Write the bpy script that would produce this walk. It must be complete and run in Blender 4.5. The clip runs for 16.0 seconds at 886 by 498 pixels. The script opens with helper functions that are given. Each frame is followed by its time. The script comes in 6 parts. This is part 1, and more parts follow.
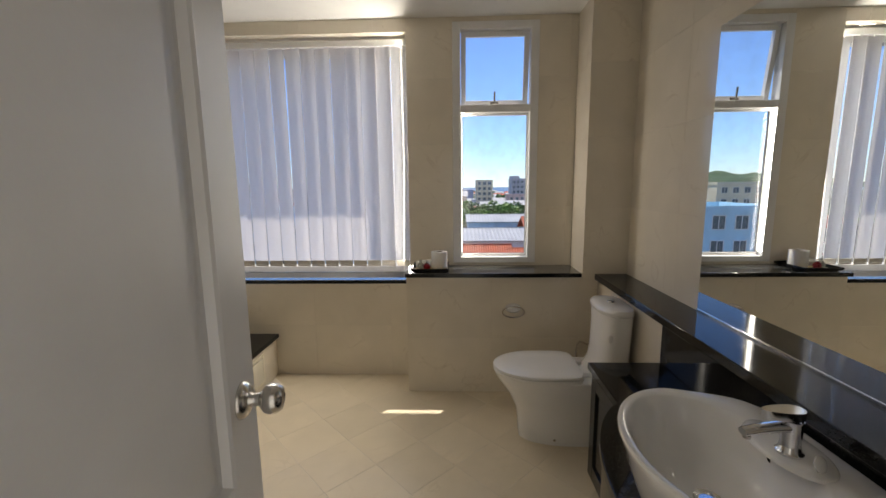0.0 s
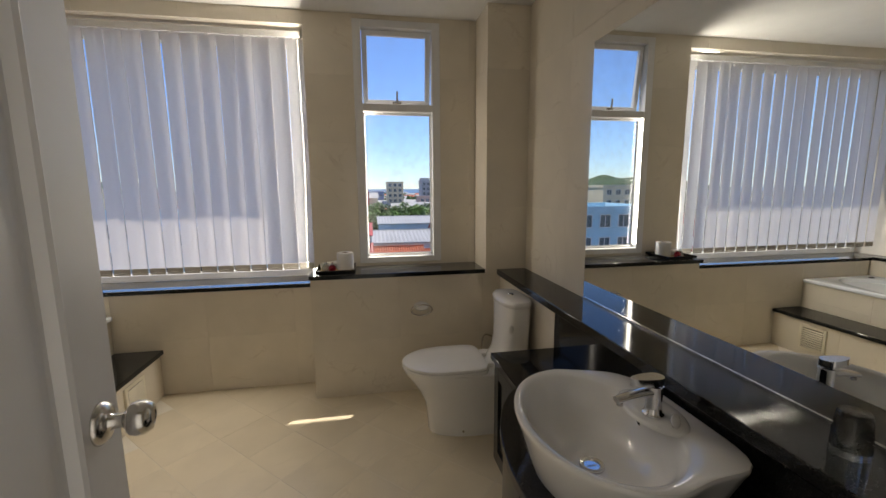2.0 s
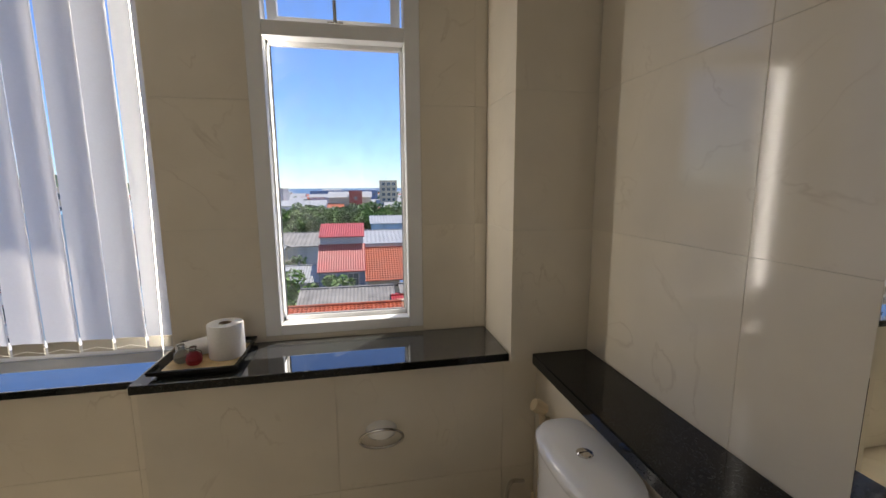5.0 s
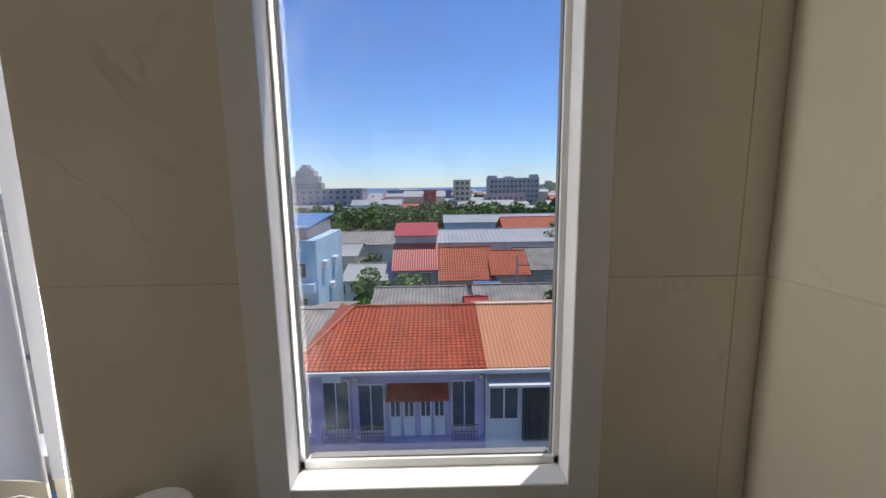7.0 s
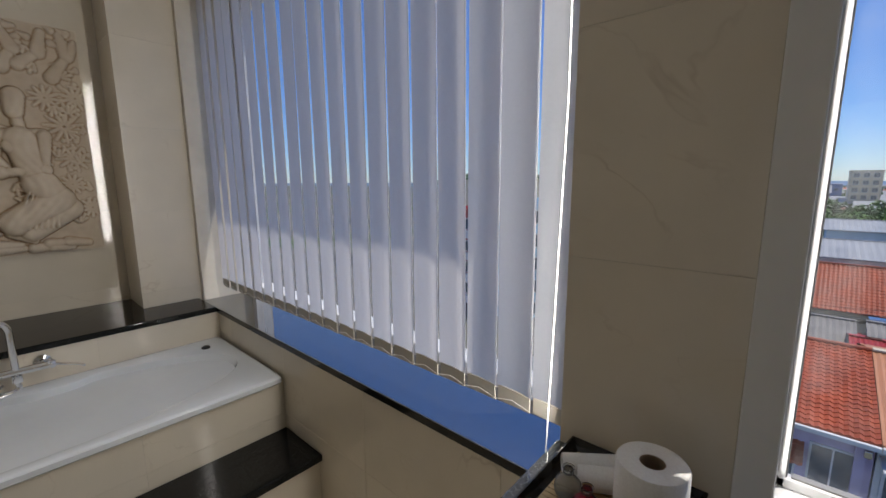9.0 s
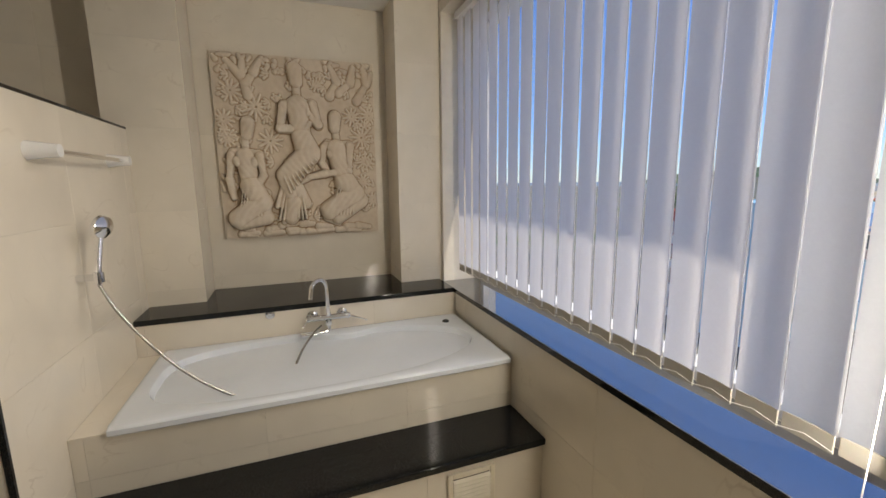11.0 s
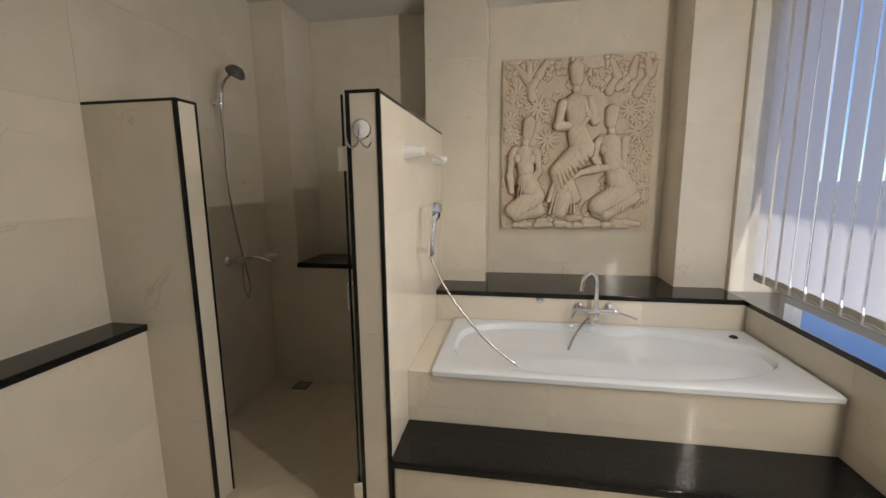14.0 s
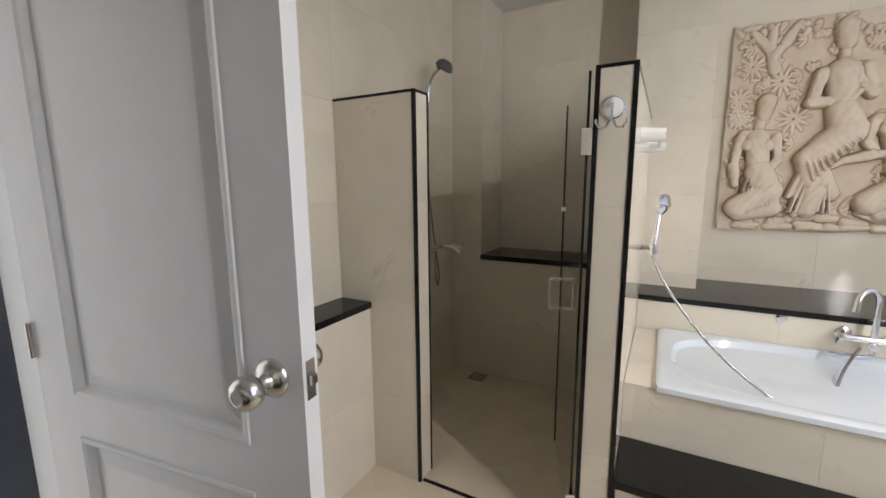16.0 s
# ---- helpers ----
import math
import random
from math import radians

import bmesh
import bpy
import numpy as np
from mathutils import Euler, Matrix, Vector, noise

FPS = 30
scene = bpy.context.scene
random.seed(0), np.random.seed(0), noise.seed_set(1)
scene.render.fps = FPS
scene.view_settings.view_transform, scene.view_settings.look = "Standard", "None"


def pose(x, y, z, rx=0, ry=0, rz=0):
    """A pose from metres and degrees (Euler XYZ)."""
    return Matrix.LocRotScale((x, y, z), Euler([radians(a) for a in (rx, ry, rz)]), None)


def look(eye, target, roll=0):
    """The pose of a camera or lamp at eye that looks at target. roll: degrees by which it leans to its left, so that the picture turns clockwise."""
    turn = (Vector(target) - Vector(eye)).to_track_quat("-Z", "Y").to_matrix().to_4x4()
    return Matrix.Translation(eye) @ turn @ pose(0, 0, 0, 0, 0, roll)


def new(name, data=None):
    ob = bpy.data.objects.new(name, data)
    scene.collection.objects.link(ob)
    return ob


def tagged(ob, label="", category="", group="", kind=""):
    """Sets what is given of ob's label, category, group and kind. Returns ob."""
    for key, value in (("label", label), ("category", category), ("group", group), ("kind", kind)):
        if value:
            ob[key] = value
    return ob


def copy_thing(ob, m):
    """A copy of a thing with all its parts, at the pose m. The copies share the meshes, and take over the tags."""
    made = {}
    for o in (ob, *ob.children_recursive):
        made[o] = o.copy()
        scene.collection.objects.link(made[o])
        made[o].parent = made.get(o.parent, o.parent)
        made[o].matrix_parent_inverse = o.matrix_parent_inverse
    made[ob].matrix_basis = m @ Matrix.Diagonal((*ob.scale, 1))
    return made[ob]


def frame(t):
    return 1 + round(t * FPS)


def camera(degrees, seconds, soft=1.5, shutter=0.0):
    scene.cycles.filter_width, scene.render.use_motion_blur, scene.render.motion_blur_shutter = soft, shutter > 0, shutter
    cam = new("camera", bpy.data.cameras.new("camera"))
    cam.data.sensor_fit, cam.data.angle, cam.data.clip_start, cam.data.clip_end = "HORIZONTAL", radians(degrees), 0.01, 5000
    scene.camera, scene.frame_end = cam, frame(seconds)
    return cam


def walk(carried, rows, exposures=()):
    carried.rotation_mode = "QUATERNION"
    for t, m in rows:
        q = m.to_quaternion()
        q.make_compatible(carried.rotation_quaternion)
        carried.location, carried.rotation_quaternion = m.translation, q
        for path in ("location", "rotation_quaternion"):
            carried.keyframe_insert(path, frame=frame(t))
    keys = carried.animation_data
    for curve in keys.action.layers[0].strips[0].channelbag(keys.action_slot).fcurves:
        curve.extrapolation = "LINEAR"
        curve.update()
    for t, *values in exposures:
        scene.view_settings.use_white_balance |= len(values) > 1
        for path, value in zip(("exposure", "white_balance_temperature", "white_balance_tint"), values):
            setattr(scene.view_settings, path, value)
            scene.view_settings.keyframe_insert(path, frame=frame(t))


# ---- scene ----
cam = camera(94.5, 16.0)
PATH = [
    (0, (-0.074, -0.039, 1.479), (-0.148, 1.937, 1.178), -0.6),
    (0.5, (-0.059, -0.043, 1.482), (0.038, 1.932, 1.179), -0.6),
    (1, (-0.05, -0.044, 1.478), (0.163, 1.922, 1.179), -0.5),
    (1.5, (-0.037, -0.053, 1.469), (0.258, 1.903, 1.171), -0.4),
    (2, (-0.035, -0.045, 1.462), (0.315, 1.901, 1.166), -0.4),
    (2.5, (-0.023, 0.029, 1.492), (0.36, 1.969, 1.196), -0.3),
    (3, (0.014, 0.17, 1.517), (0.421, 2.105, 1.217), -0.1),
    (5.5, (0.343, 1.737, 1.472), (0.703, 3.68, 1.168), -0.7),
    (6, (0.387, 2.015, 1.501), (0.715, 3.964, 1.195), -0.9),
    (6.5, (0.327, 2.243, 1.496), (0.562, 4.207, 1.201), -0.4),
    (7, (0.217, 2.365, 1.481), (0.246, 4.342, 1.178), -0.8),
    (7.5, (0.093, 2.394, 1.470), (-0.206, 4.349, 1.170), -1.0),
    (8, (0.006, 2.302, 1.496), (-0.693, 4.150, 1.190), -0.5),
    (8.5, (-0.037, 2.215, 1.508), (-1.082, 3.891, 1.197), -0.4),
    (9, (-0.056, 2.198, 1.487), (-1.374, 3.667, 1.161), -0.3),
    (9.5, (-0.068, 2.170, 1.484), (-1.592, 3.422, 1.151), -0.4),
    (10, (-0.087, 2.13, 1.475), (-1.75, 3.192, 1.148), -0.5),
    (12.5, (-0.101, 1.867, 1.459), (-2.071, 2.011, 1.144), -0.8),
    (13, (-0.095, 1.819, 1.448), (-2.071, 1.795, 1.136), -0.7),
    (13.5, (-0.078, 1.764, 1.447), (-2.046, 1.584, 1.137), -0.7),
    (14, (-0.056, 1.711, 1.446), (-2.004, 1.377, 1.133), -0.6),
    (14.5, (-0.028, 1.659, 1.448), (-1.945, 1.182, 1.131), -0.6),
    (15, (-0.023, 1.577, 1.426), (-1.898, 0.956, 1.113), -0.5),
    (15.5, (-0.045, 1.465, 1.408), (-1.861, 0.689, 1.096), -0.5),
    (16, (-0.04, 1.336, 1.406), (-1.778, 0.397, 1.091), -0.4),
]
EXPOSURES = [(0, 0.15, 7100, 10), (3, -0.05, 7300, 10), (5.5, 0.1, 6900, 10), (6.5, 0.0, 6900, 10), (7, -0.4, 6700, 10), (8, -0.65, 6600, 10), (9, -0.6, 6500, 10), (10, -0.25, 6850, 10),
             (12.5, 0.05, 7300, 10), (14, 0.2, 7000, 10), (15, 0.35, 6300, 10), (16, 0.75, 6200, 10)]
walk(cam, [(t, look(eye, target, roll)) for t, eye, target, roll in PATH], EXPOSURES)
SKY_STRENGTH, SUN_STRENGTH = 0.15, 5.0
HEAD_WATTS, DOORWAY_FILL_WATTS, BLIND_WATTS, SIDE_WATTS, JAMB_WATTS = 6.0, 2.0, 0.9, 20.0, 2.2
FABRIC_THROUGH = 0.75

# ---- world, sun, exposure ----
SUN_DIR = Vector((0.60, 0.63, 2.5)).normalized()
world = bpy.data.worlds.new("sky_world")
scene.world = world
world.use_nodes = True
wt = world.node_tree
sky = wt.nodes.new("ShaderNodeTexSky")
sky.sky_type = 'NISHITA'
sky.sun_disc = False
sky.sun_elevation = math.asin(SUN_DIR.z)
sky.sun_rotation = math.atan2(SUN_DIR.x, SUN_DIR.y)
sky.air_density, sky.dust_density, sky.ozone_density = 1.0, 0.0, 3.5
tint = wt.nodes.new("ShaderNodeMix")
tint.data_type, tint.blend_type = "RGBA", "MULTIPLY"
tint.inputs[0].default_value, tint.inputs[7].default_value = 1.0, (0.75, 0.94, 1.33, 1)
wt.links.new(sky.outputs["Color"], tint.inputs[6])
wt.links.new(tint.outputs[2], wt.nodes["Background"].inputs["Color"])
wt.nodes["Background"].inputs["Strength"].default_value = SKY_STRENGTH

sun = new("sun", bpy.data.lights.new("sun", "SUN"))
sun.data.energy, sun.data.angle, sun.data.color = SUN_STRENGTH, radians(0.53), (1.0, 0.95, 0.88)
sun.matrix_world = look(SUN_DIR * 30, (0, 0, 0))


def opening_lamp(name, size, size_y, at, towards, watts, spread=170):
    """Added area lamp at an opening; at the windows it stands in for sky."""
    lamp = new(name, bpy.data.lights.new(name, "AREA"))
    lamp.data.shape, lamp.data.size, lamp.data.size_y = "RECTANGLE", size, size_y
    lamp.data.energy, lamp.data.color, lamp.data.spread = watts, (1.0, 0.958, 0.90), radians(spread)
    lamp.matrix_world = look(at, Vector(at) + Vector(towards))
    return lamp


opening_lamp("sky_at_window_head", 1.7, 0.004, (-1.4, 3.055, 2.545), (0, -0.65, -0.76), HEAD_WATTS, 99)
opening_lamp("sky_beside_blind", 0.04, 1.62, (-0.4445, 3.061, 1.69), (-0.85, -0.53, 0.0), SIDE_WATTS, 168)
opening_lamp("sky_at_window_jamb", 0.044, 1.03, (-0.0495, 3.053, 1.495), (1.0, 0.0, 0.0), JAMB_WATTS, 165)
# unseen fill lamp added behind the doorway to brighten the door and shower
opening_lamp("doorway_fill", 0.7, 1.9, (-0.05, -0.17, 1.05), (-0.25, 1, 0), DOORWAY_FILL_WATTS, 150)
opening_lamp("sky_behind_blind", 2.2, 1.3, (-1.6, 3.27, 1.80), (0, -1, 0), BLIND_WATTS)


# ---- materials ----
def nodes_of(name):
    m = bpy.data.materials.new(name)
    m.use_nodes = True
    t = m.node_tree
    return m, t, t.nodes["Principled BSDF"]


def noise_node(t, scale, detail=4.0, rough=0.55, distort=0.0, coord="Object"):
    c = t.nodes.new("ShaderNodeTexCoord")
    n = t.nodes.new("ShaderNodeTexNoise")
    n.inputs["Scale"].default_value, n.inputs["Detail"].default_value = scale, detail
    n.inputs["Roughness"].default_value, n.inputs["Distortion"].default_value = rough, distort
    t.links.new(c.outputs[coord], n.inputs["Vector"])
    return n


def ramp_node(t, source, stops):
    r = t.nodes.new("ShaderNodeValToRGB")
    e = r.color_ramp.elements
    while len(e) < len(stops):
        e.new(0.5)
    for el, (p, c) in zip(e, stops):
        el.position, el.color = p, (*c, 1)
    t.links.new(source, r.inputs["Fac"])
    return r


def mix_node(t, fac, a, b, how="MIX"):
    m = t.nodes.new("ShaderNodeMix")
    m.data_type, m.blend_type = "RGBA", how
    for key, v in ((0, fac), (6, a), (7, b)):
        if isinstance(v, (int, float)):
            m.inputs[key].default_value = v
        elif isinstance(v, tuple):
            m.inputs[key].default_value = (*v, 1)
        else:
            t.links.new(v, m.inputs[key])
    return m.outputs[2]


def bump_on(t, p, source, strength, distance=0.002):
    b = t.nodes.new("ShaderNodeBump")
    b.inputs["Strength"].default_value, b.inputs["Distance"].default_value = strength, distance
    t.links.new(source, b.inputs["Height"])
    t.links.new(b.outputs["Normal"], p.inputs["Normal"])


def plain(name, color, rough=0.5, metal=0.0, vary=0.08, scale=6.0, bump=0.0, bump_scale=60.0, coat=0.0):
    """Base colour with stains at a large and grain at a small scale."""
    m, t, p = nodes_of(name)
    dark = tuple(c * (1 - vary) for c in color)
    light = tuple(min(1, c * (1 + vary)) for c in color)
    big = noise_node(t, scale, 3)
    r = ramp_node(t, big.outputs["Fac"], [(0.3, dark), (0.7, light)])
    fine = noise_node(t, bump_scale, 3)
    t.links.new(mix_node(t, 0.12, r.outputs["Color"], fine.outputs["Color"], "SOFT_LIGHT"), p.inputs["Base Color"])
    rr = t.nodes.new("ShaderNodeMapRange")
    rr.inputs[3].default_value, rr.inputs[4].default_value = max(0.02, rough * 0.85), min(1, rough * 1.15)
    t.links.new(big.outputs["Fac"], rr.inputs[0])
    t.links.new(rr.outputs[0], p.inputs["Roughness"])
    p.inputs["Metallic"].default_value = metal
    p.inputs["Coat Weight"].default_value = coat
    if bump:
        bump_on(t, p, fine.outputs["Fac"], bump)
    return m


def marble_tile(name, base, vein, rough, vein_amount=0.35, scale=2.2):
    """Polished cream tile with cloudy patches and thin broken veins, a little different from tile to tile."""
    m, t, p = nodes_of(name)
    info = t.nodes.new("ShaderNodeObjectInfo")
    c = t.nodes.new("ShaderNodeTexCoord")
    shift = t.nodes.new("ShaderNodeVectorMath")
    shift.operation = "MULTIPLY_ADD"
    comb = t.nodes.new("ShaderNodeCombineXYZ")
    for i in range(3):
        t.links.new(info.outputs["Random"], comb.inputs[i])
    shift.inputs[1].default_value = (37.0, 23.0, 51.0)
    t.links.new(comb.outputs[0], shift.inputs[0])
    t.links.new(c.outputs["Object"], shift.inputs[2])
    cloud = t.nodes.new("ShaderNodeTexNoise")
    cloud.inputs["Scale"].default_value, cloud.inputs["Detail"].default_value = scale * 2, 6
    t.links.new(shift.outputs[0], cloud.inputs["Vector"])
    vn = t.nodes.new("ShaderNodeTexNoise")
    vn.inputs["Scale"].default_value, vn.inputs["Detail"].default_value, vn.inputs["Distortion"].default_value = scale, 5, 1.6
    t.links.new(shift.outputs[0], vn.inputs["Vector"])
    line = ramp_node(t, vn.outputs["Fac"], [(0.488, (0, 0, 0)), (0.5, (1, 1, 1)), (0.512, (0, 0, 0))])
    gate = ramp_node(t, cloud.outputs["Fac"], [(0.5, (0, 0, 0)), (0.68, (1, 1, 1))])
    mask = mix_node(t, 1.0, line.outputs["Color"], gate.outputs["Color"], "MULTIPLY")
    amount = mix_node(t, vein_amount, (0.0, 0.0, 0.0), mask)
    body = ramp_node(t, cloud.outputs["Fac"], [(0.25, tuple(v * 0.93 for v in base)), (0.75, tuple(min(1, v * 1.04) for v in base))])
    tone = t.nodes.new("ShaderNodeMapRange")
    tone.inputs[3].default_value, tone.inputs[4].default_value = 0.965, 1.02
    t.links.new(info.outputs["Random"], tone.inputs[0])
    grey = t.nodes.new("ShaderNodeCombineColor")
    for i in range(3):
        t.links.new(tone.outputs[0], grey.inputs[i])
    toned = mix_node(t, 1.0, body.outputs["Color"], grey.outputs[0], "MULTIPLY")
    t.links.new(mix_node(t, amount, toned, vein), p.inputs["Base Color"])
    p.inputs["Roughness"].default_value = rough
    p.inputs["Specular IOR Level"].default_value = 0.5
    wave = noise_node(t, 3.0, 2, coord="Object")
    bump_on(t, p, wave.outputs["Fac"], 0.03, 0.004)
    return m


def granite(name, rough=0.1, light=1.0, ior=1.5):
    """Polished black granite with fine grey crystals."""
    m, t, p = nodes_of(name)
    v = t.nodes.new("ShaderNodeTexVoronoi")
    v.inputs["Scale"].default_value = 420
    c = t.nodes.new("ShaderNodeTexCoord")
    t.links.new(c.outputs["Object"], v.inputs["Vector"])
    r = ramp_node(t, v.outputs["Color"], [(0.0, (0.006 * light, 0.006 * light, 0.0065 * light)), (0.72, (0.013 * light, 0.0135 * light, 0.0135 * light)), (1.0, (0.055 * light, 0.058 * light, 0.055 * light))])
    n = noise_node(t, 5, 4)
    t.links.new(mix_node(t, 0.2, r.outputs["Color"], n.outputs["Color"], "SOFT_LIGHT"), p.inputs["Base Color"])
    dust = ramp_node(t, n.outputs["Fac"], [(0.35, (rough, rough, rough)), (0.75, (rough * 2.2, rough * 2.2, rough * 2.2))])
    t.links.new(dust.outputs["Color"], p.inputs["Roughness"])
    p.inputs["IOR"].default_value = ior
    return m


def pane_glass(name, tint=(1, 1, 1), dirt=0.04, ior=1.35):
    """Clear window glass: mostly lets light through, mirrors at a slant, with a film of dust."""
    m, t, p = nodes_of(name)
    out = t.nodes["Material Output"]
    clear = t.nodes.new("ShaderNodeBsdfTransparent")
    clear.inputs["Color"].default_value = (*tint, 1)
    gloss = t.nodes.new("ShaderNodeBsdfGlossy")
    gloss.inputs["Roughness"].default_value = 0.01
    slant = t.nodes.new("ShaderNodeLayerWeight")
    fifth = t.nodes.new("ShaderNodeMath")
    fifth.operation = "POWER"
    fifth.inputs[1].default_value = 4.0
    t.links.new(slant.outputs["Facing"], fifth.inputs[0])
    gain = t.nodes.new("ShaderNodeMath")
    gain.operation = "MULTIPLY_ADD"
    gain.inputs[1].default_value, gain.inputs[2].default_value = ior - 1.0, 0.08 * (ior - 1.0)
    t.links.new(fifth.outputs[0], gain.inputs[0])
    a = t.nodes.new("ShaderNodeMixShader")
    t.links.new(gain.outputs[0], a.inputs[0])
    t.links.new(clear.outputs[0], a.inputs[1])
    t.links.new(gloss.outputs[0], a.inputs[2])
    film = t.nodes.new("ShaderNodeBsdfDiffuse")
    film.inputs["Color"].default_value = (0.7, 0.72, 0.74, 1)
    n = noise_node(t, 14, 6)
    r = ramp_node(t, n.outputs["Fac"], [(0.4, (0, 0, 0)), (0.8, (dirt * 2.0,) * 3)])
    b = t.nodes.new("ShaderNodeMixShader")
    t.links.new(r.outputs["Color"], b.inputs[0])
    t.links.new(a.outputs[0], b.inputs[1])
    t.links.new(film.outputs[0], b.inputs[2])
    t.links.new(b.outputs[0], out.inputs["Surface"])
    return m


M_TILE = marble_tile("cream_marble_tile", (0.72, 0.655, 0.545), (0.40, 0.31, 0.22), 0.10)
M_FLOOR = marble_tile("cream_floor_tile", (0.70, 0.61, 0.46), (0.42, 0.33, 0.22), 0.2, 0.2)
M_GROUT = plain("pale_grout", (0.66, 0.61, 0.52), 0.85)
M_WHITEPUTTY = plain("white_sealant", (0.80, 0.79, 0.76), 0.5)
M_GRANITE = granite("black_granite", 0.05, 0.8, 1.36)
M_SILL_BLUE = granite("mirror_polished_granite", 0.02, 1.6, 5.0)
M_SILL = granite("dusty_green_black_granite", 0.035, 3.2, 2.3)
M_PAINT = plain("white_ceiling_paint", (0.74, 0.73, 0.70), 0.75, vary=0.03, bump=0.08)
M_DOOR = plain("white_door_paint", (0.76, 0.755, 0.75), 0.38, vary=0.03, bump=0.04, bump_scale=180)
M_ALU = plain("white_powder_coated_aluminium", (0.74, 0.74, 0.74), 0.4, vary=0.04)
M_CERAMIC = plain("white_glazed_ceramic", (0.82, 0.81, 0.79), 0.08, vary=0.02, coat=0.6)
M_ACRYLIC = plain("white_tub_acrylic", (0.68, 0.715, 0.75), 0.12, vary=0.02, coat=0.4)
M_CHROME = plain("polished_chrome", (0.83, 0.83, 0.84), 0.07, 1.0, vary=0.03)
M_STEEL = plain("satin_steel", (0.62, 0.60, 0.57), 0.22, 1.0, vary=0.05)
M_GASKET = plain("grey_rubber", (0.22, 0.22, 0.22), 0.6)
M_DARK = plain("dark_gap", (0.015, 0.015, 0.015), 0.6)
M_GLASS = pane_glass("window_glass", dirt=0.03)
M_SHOWERGLASS = pane_glass("shower_glass", (0.98, 0.99, 0.985), 0.01, 1.18)


# ---- building helpers ----
def thing(name, loc=(0, 0, 0), label="", category="", group="", kind="", turn=0):
    ob = new(name)
    ob.empty_display_size = 0.05
    ob.matrix_world = pose(*loc, 0, 0, turn)
    return tagged(ob, label, category, group, kind)


def part(name, bm, material, parent=None, label="", smooth=False, at=None):
    me = bpy.data.meshes.new(name)
    if smooth:
        for f in bm.faces:
            f.smooth = True
    bm.to_mesh(me)
    bm.free()
    me.materials.append(material)
    ob = new(name, me)
    if parent is not None:
        ob.parent = parent
    if at is not None:
        ob.matrix_basis = at
    if smooth:
        try:
            me.set_sharp_from_angle(angle=radians(40))
        except AttributeError:
            pass
    return tagged(ob, label)


def solid(name, bm, material, label="", category="", group="", kind="", smooth=False):
    """A thing of one mesh, with its origin at its base."""
    xs = [v.co for v in bm.verts]
    base = Vector((sum(v.x for v in xs) / len(xs), sum(v.y for v in xs) / len(xs), min(v.z for v in xs)))
    bmesh.ops.translate(bm, vec=-base, verts=bm.verts)
    ob = part(name, bm, material, None, "", smooth)
    ob.location = base
    return tagged(ob, label, category, group, kind)


def box(x0, x1, y0, y1, z0, z1, bevel=0.0, segs=2, bm=None):
    own = bmesh.new()
    bmesh.ops.create_cube(own, size=1.0)
    bmesh.ops.scale(own, vec=(x1 - x0, y1 - y0, z1 - z0), verts=own.verts)
    bmesh.ops.translate(own, vec=((x0 + x1) / 2, (y0 + y1) / 2, (z0 + z1) / 2), verts=own.verts)
    if bevel:
        bmesh.ops.bevel(own, geom=own.edges, offset=bevel, segments=segs, profile=0.5, affect="EDGES", clamp_overlap=True)
    return join(bm, own) if bm is not None else own


def join(a, b):
    me = bpy.data.meshes.new("tmp")
    b.to_mesh(me)
    b.free()
    a.from_mesh(me)
    bpy.data.meshes.remove(me)
    return a


def spun(profile, segs=32, axis_at=(0, 0, 0), squash=(1, 1)):
    """A turned body: profile of (radius, height) round the z axis."""
    bm = bmesh.new()
    rings = []
    for r, z in profile:
        if r < 1e-6:
            rings.append([bm.verts.new((axis_at[0], axis_at[1], axis_at[2] + z))])
        else:
            rings.append([bm.verts.new((axis_at[0] + squash[0] * r * math.cos(2 * math.pi * i / segs),
                                        axis_at[1] + squash[1] * r * math.sin(2 * math.pi * i / segs), axis_at[2] + z)) for i in range(segs)])
    for a, b in zip(rings, rings[1:]):
        for i in range(segs):
            j = (i + 1) % segs
            if len(a) == 1 and len(b) == 1:
                continue
            if len(a) == 1:
                bm.faces.new((a[0], b[j], b[i]))
            elif len(b) == 1:
                bm.faces.new((a[i], a[j], b[0]))
            else:
                bm.faces.new((a[i], a[j], b[j], b[i]))
    bmesh.ops.recalc_face_normals(bm, faces=bm.faces)
    return bm


def loft(rings, caps=True):
    """A skin through closed rings of equally many points."""
    bm = bmesh.new()
    vs = [[bm.verts.new(p) for p in ring] for ring in rings]
    n = len(vs[0])
    for a, b in zip(vs, vs[1:]):
        for i in range(n):
            j = (i + 1) % n
            bm.faces.new((a[i], a[j], b[j], b[i]))
    if caps:
        bm.faces.new(vs[0][::-1])
        bm.faces.new(vs[-1])
    bmesh.ops.recalc_face_normals(bm, faces=bm.faces)
    return bm


def tube(points, radius, segs=12, radii=None):
    """A round pipe along points."""
    pts = [Vector(p) for p in points]
    rings = []
    side = None
    for i, p in enumerate(pts):
        d = (pts[min(i + 1, len(pts) - 1)] - pts[max(i - 1, 0)]).normalized()
        if side is None:
            side = d.cross(Vector((0, 0, 1)))
            if side.length < 1e-3:
                side = d.cross(Vector((1, 0, 0)))
        side = (side - d * side.dot(d)).normalized()
        up = d.cross(side)
        r = radii[i] if radii else radius
        rings.append([p + side * (r * math.cos(2 * math.pi * k / segs)) + up * (r * math.sin(2 * math.pi * k / segs)) for k in range(segs)])
    return loft(rings)


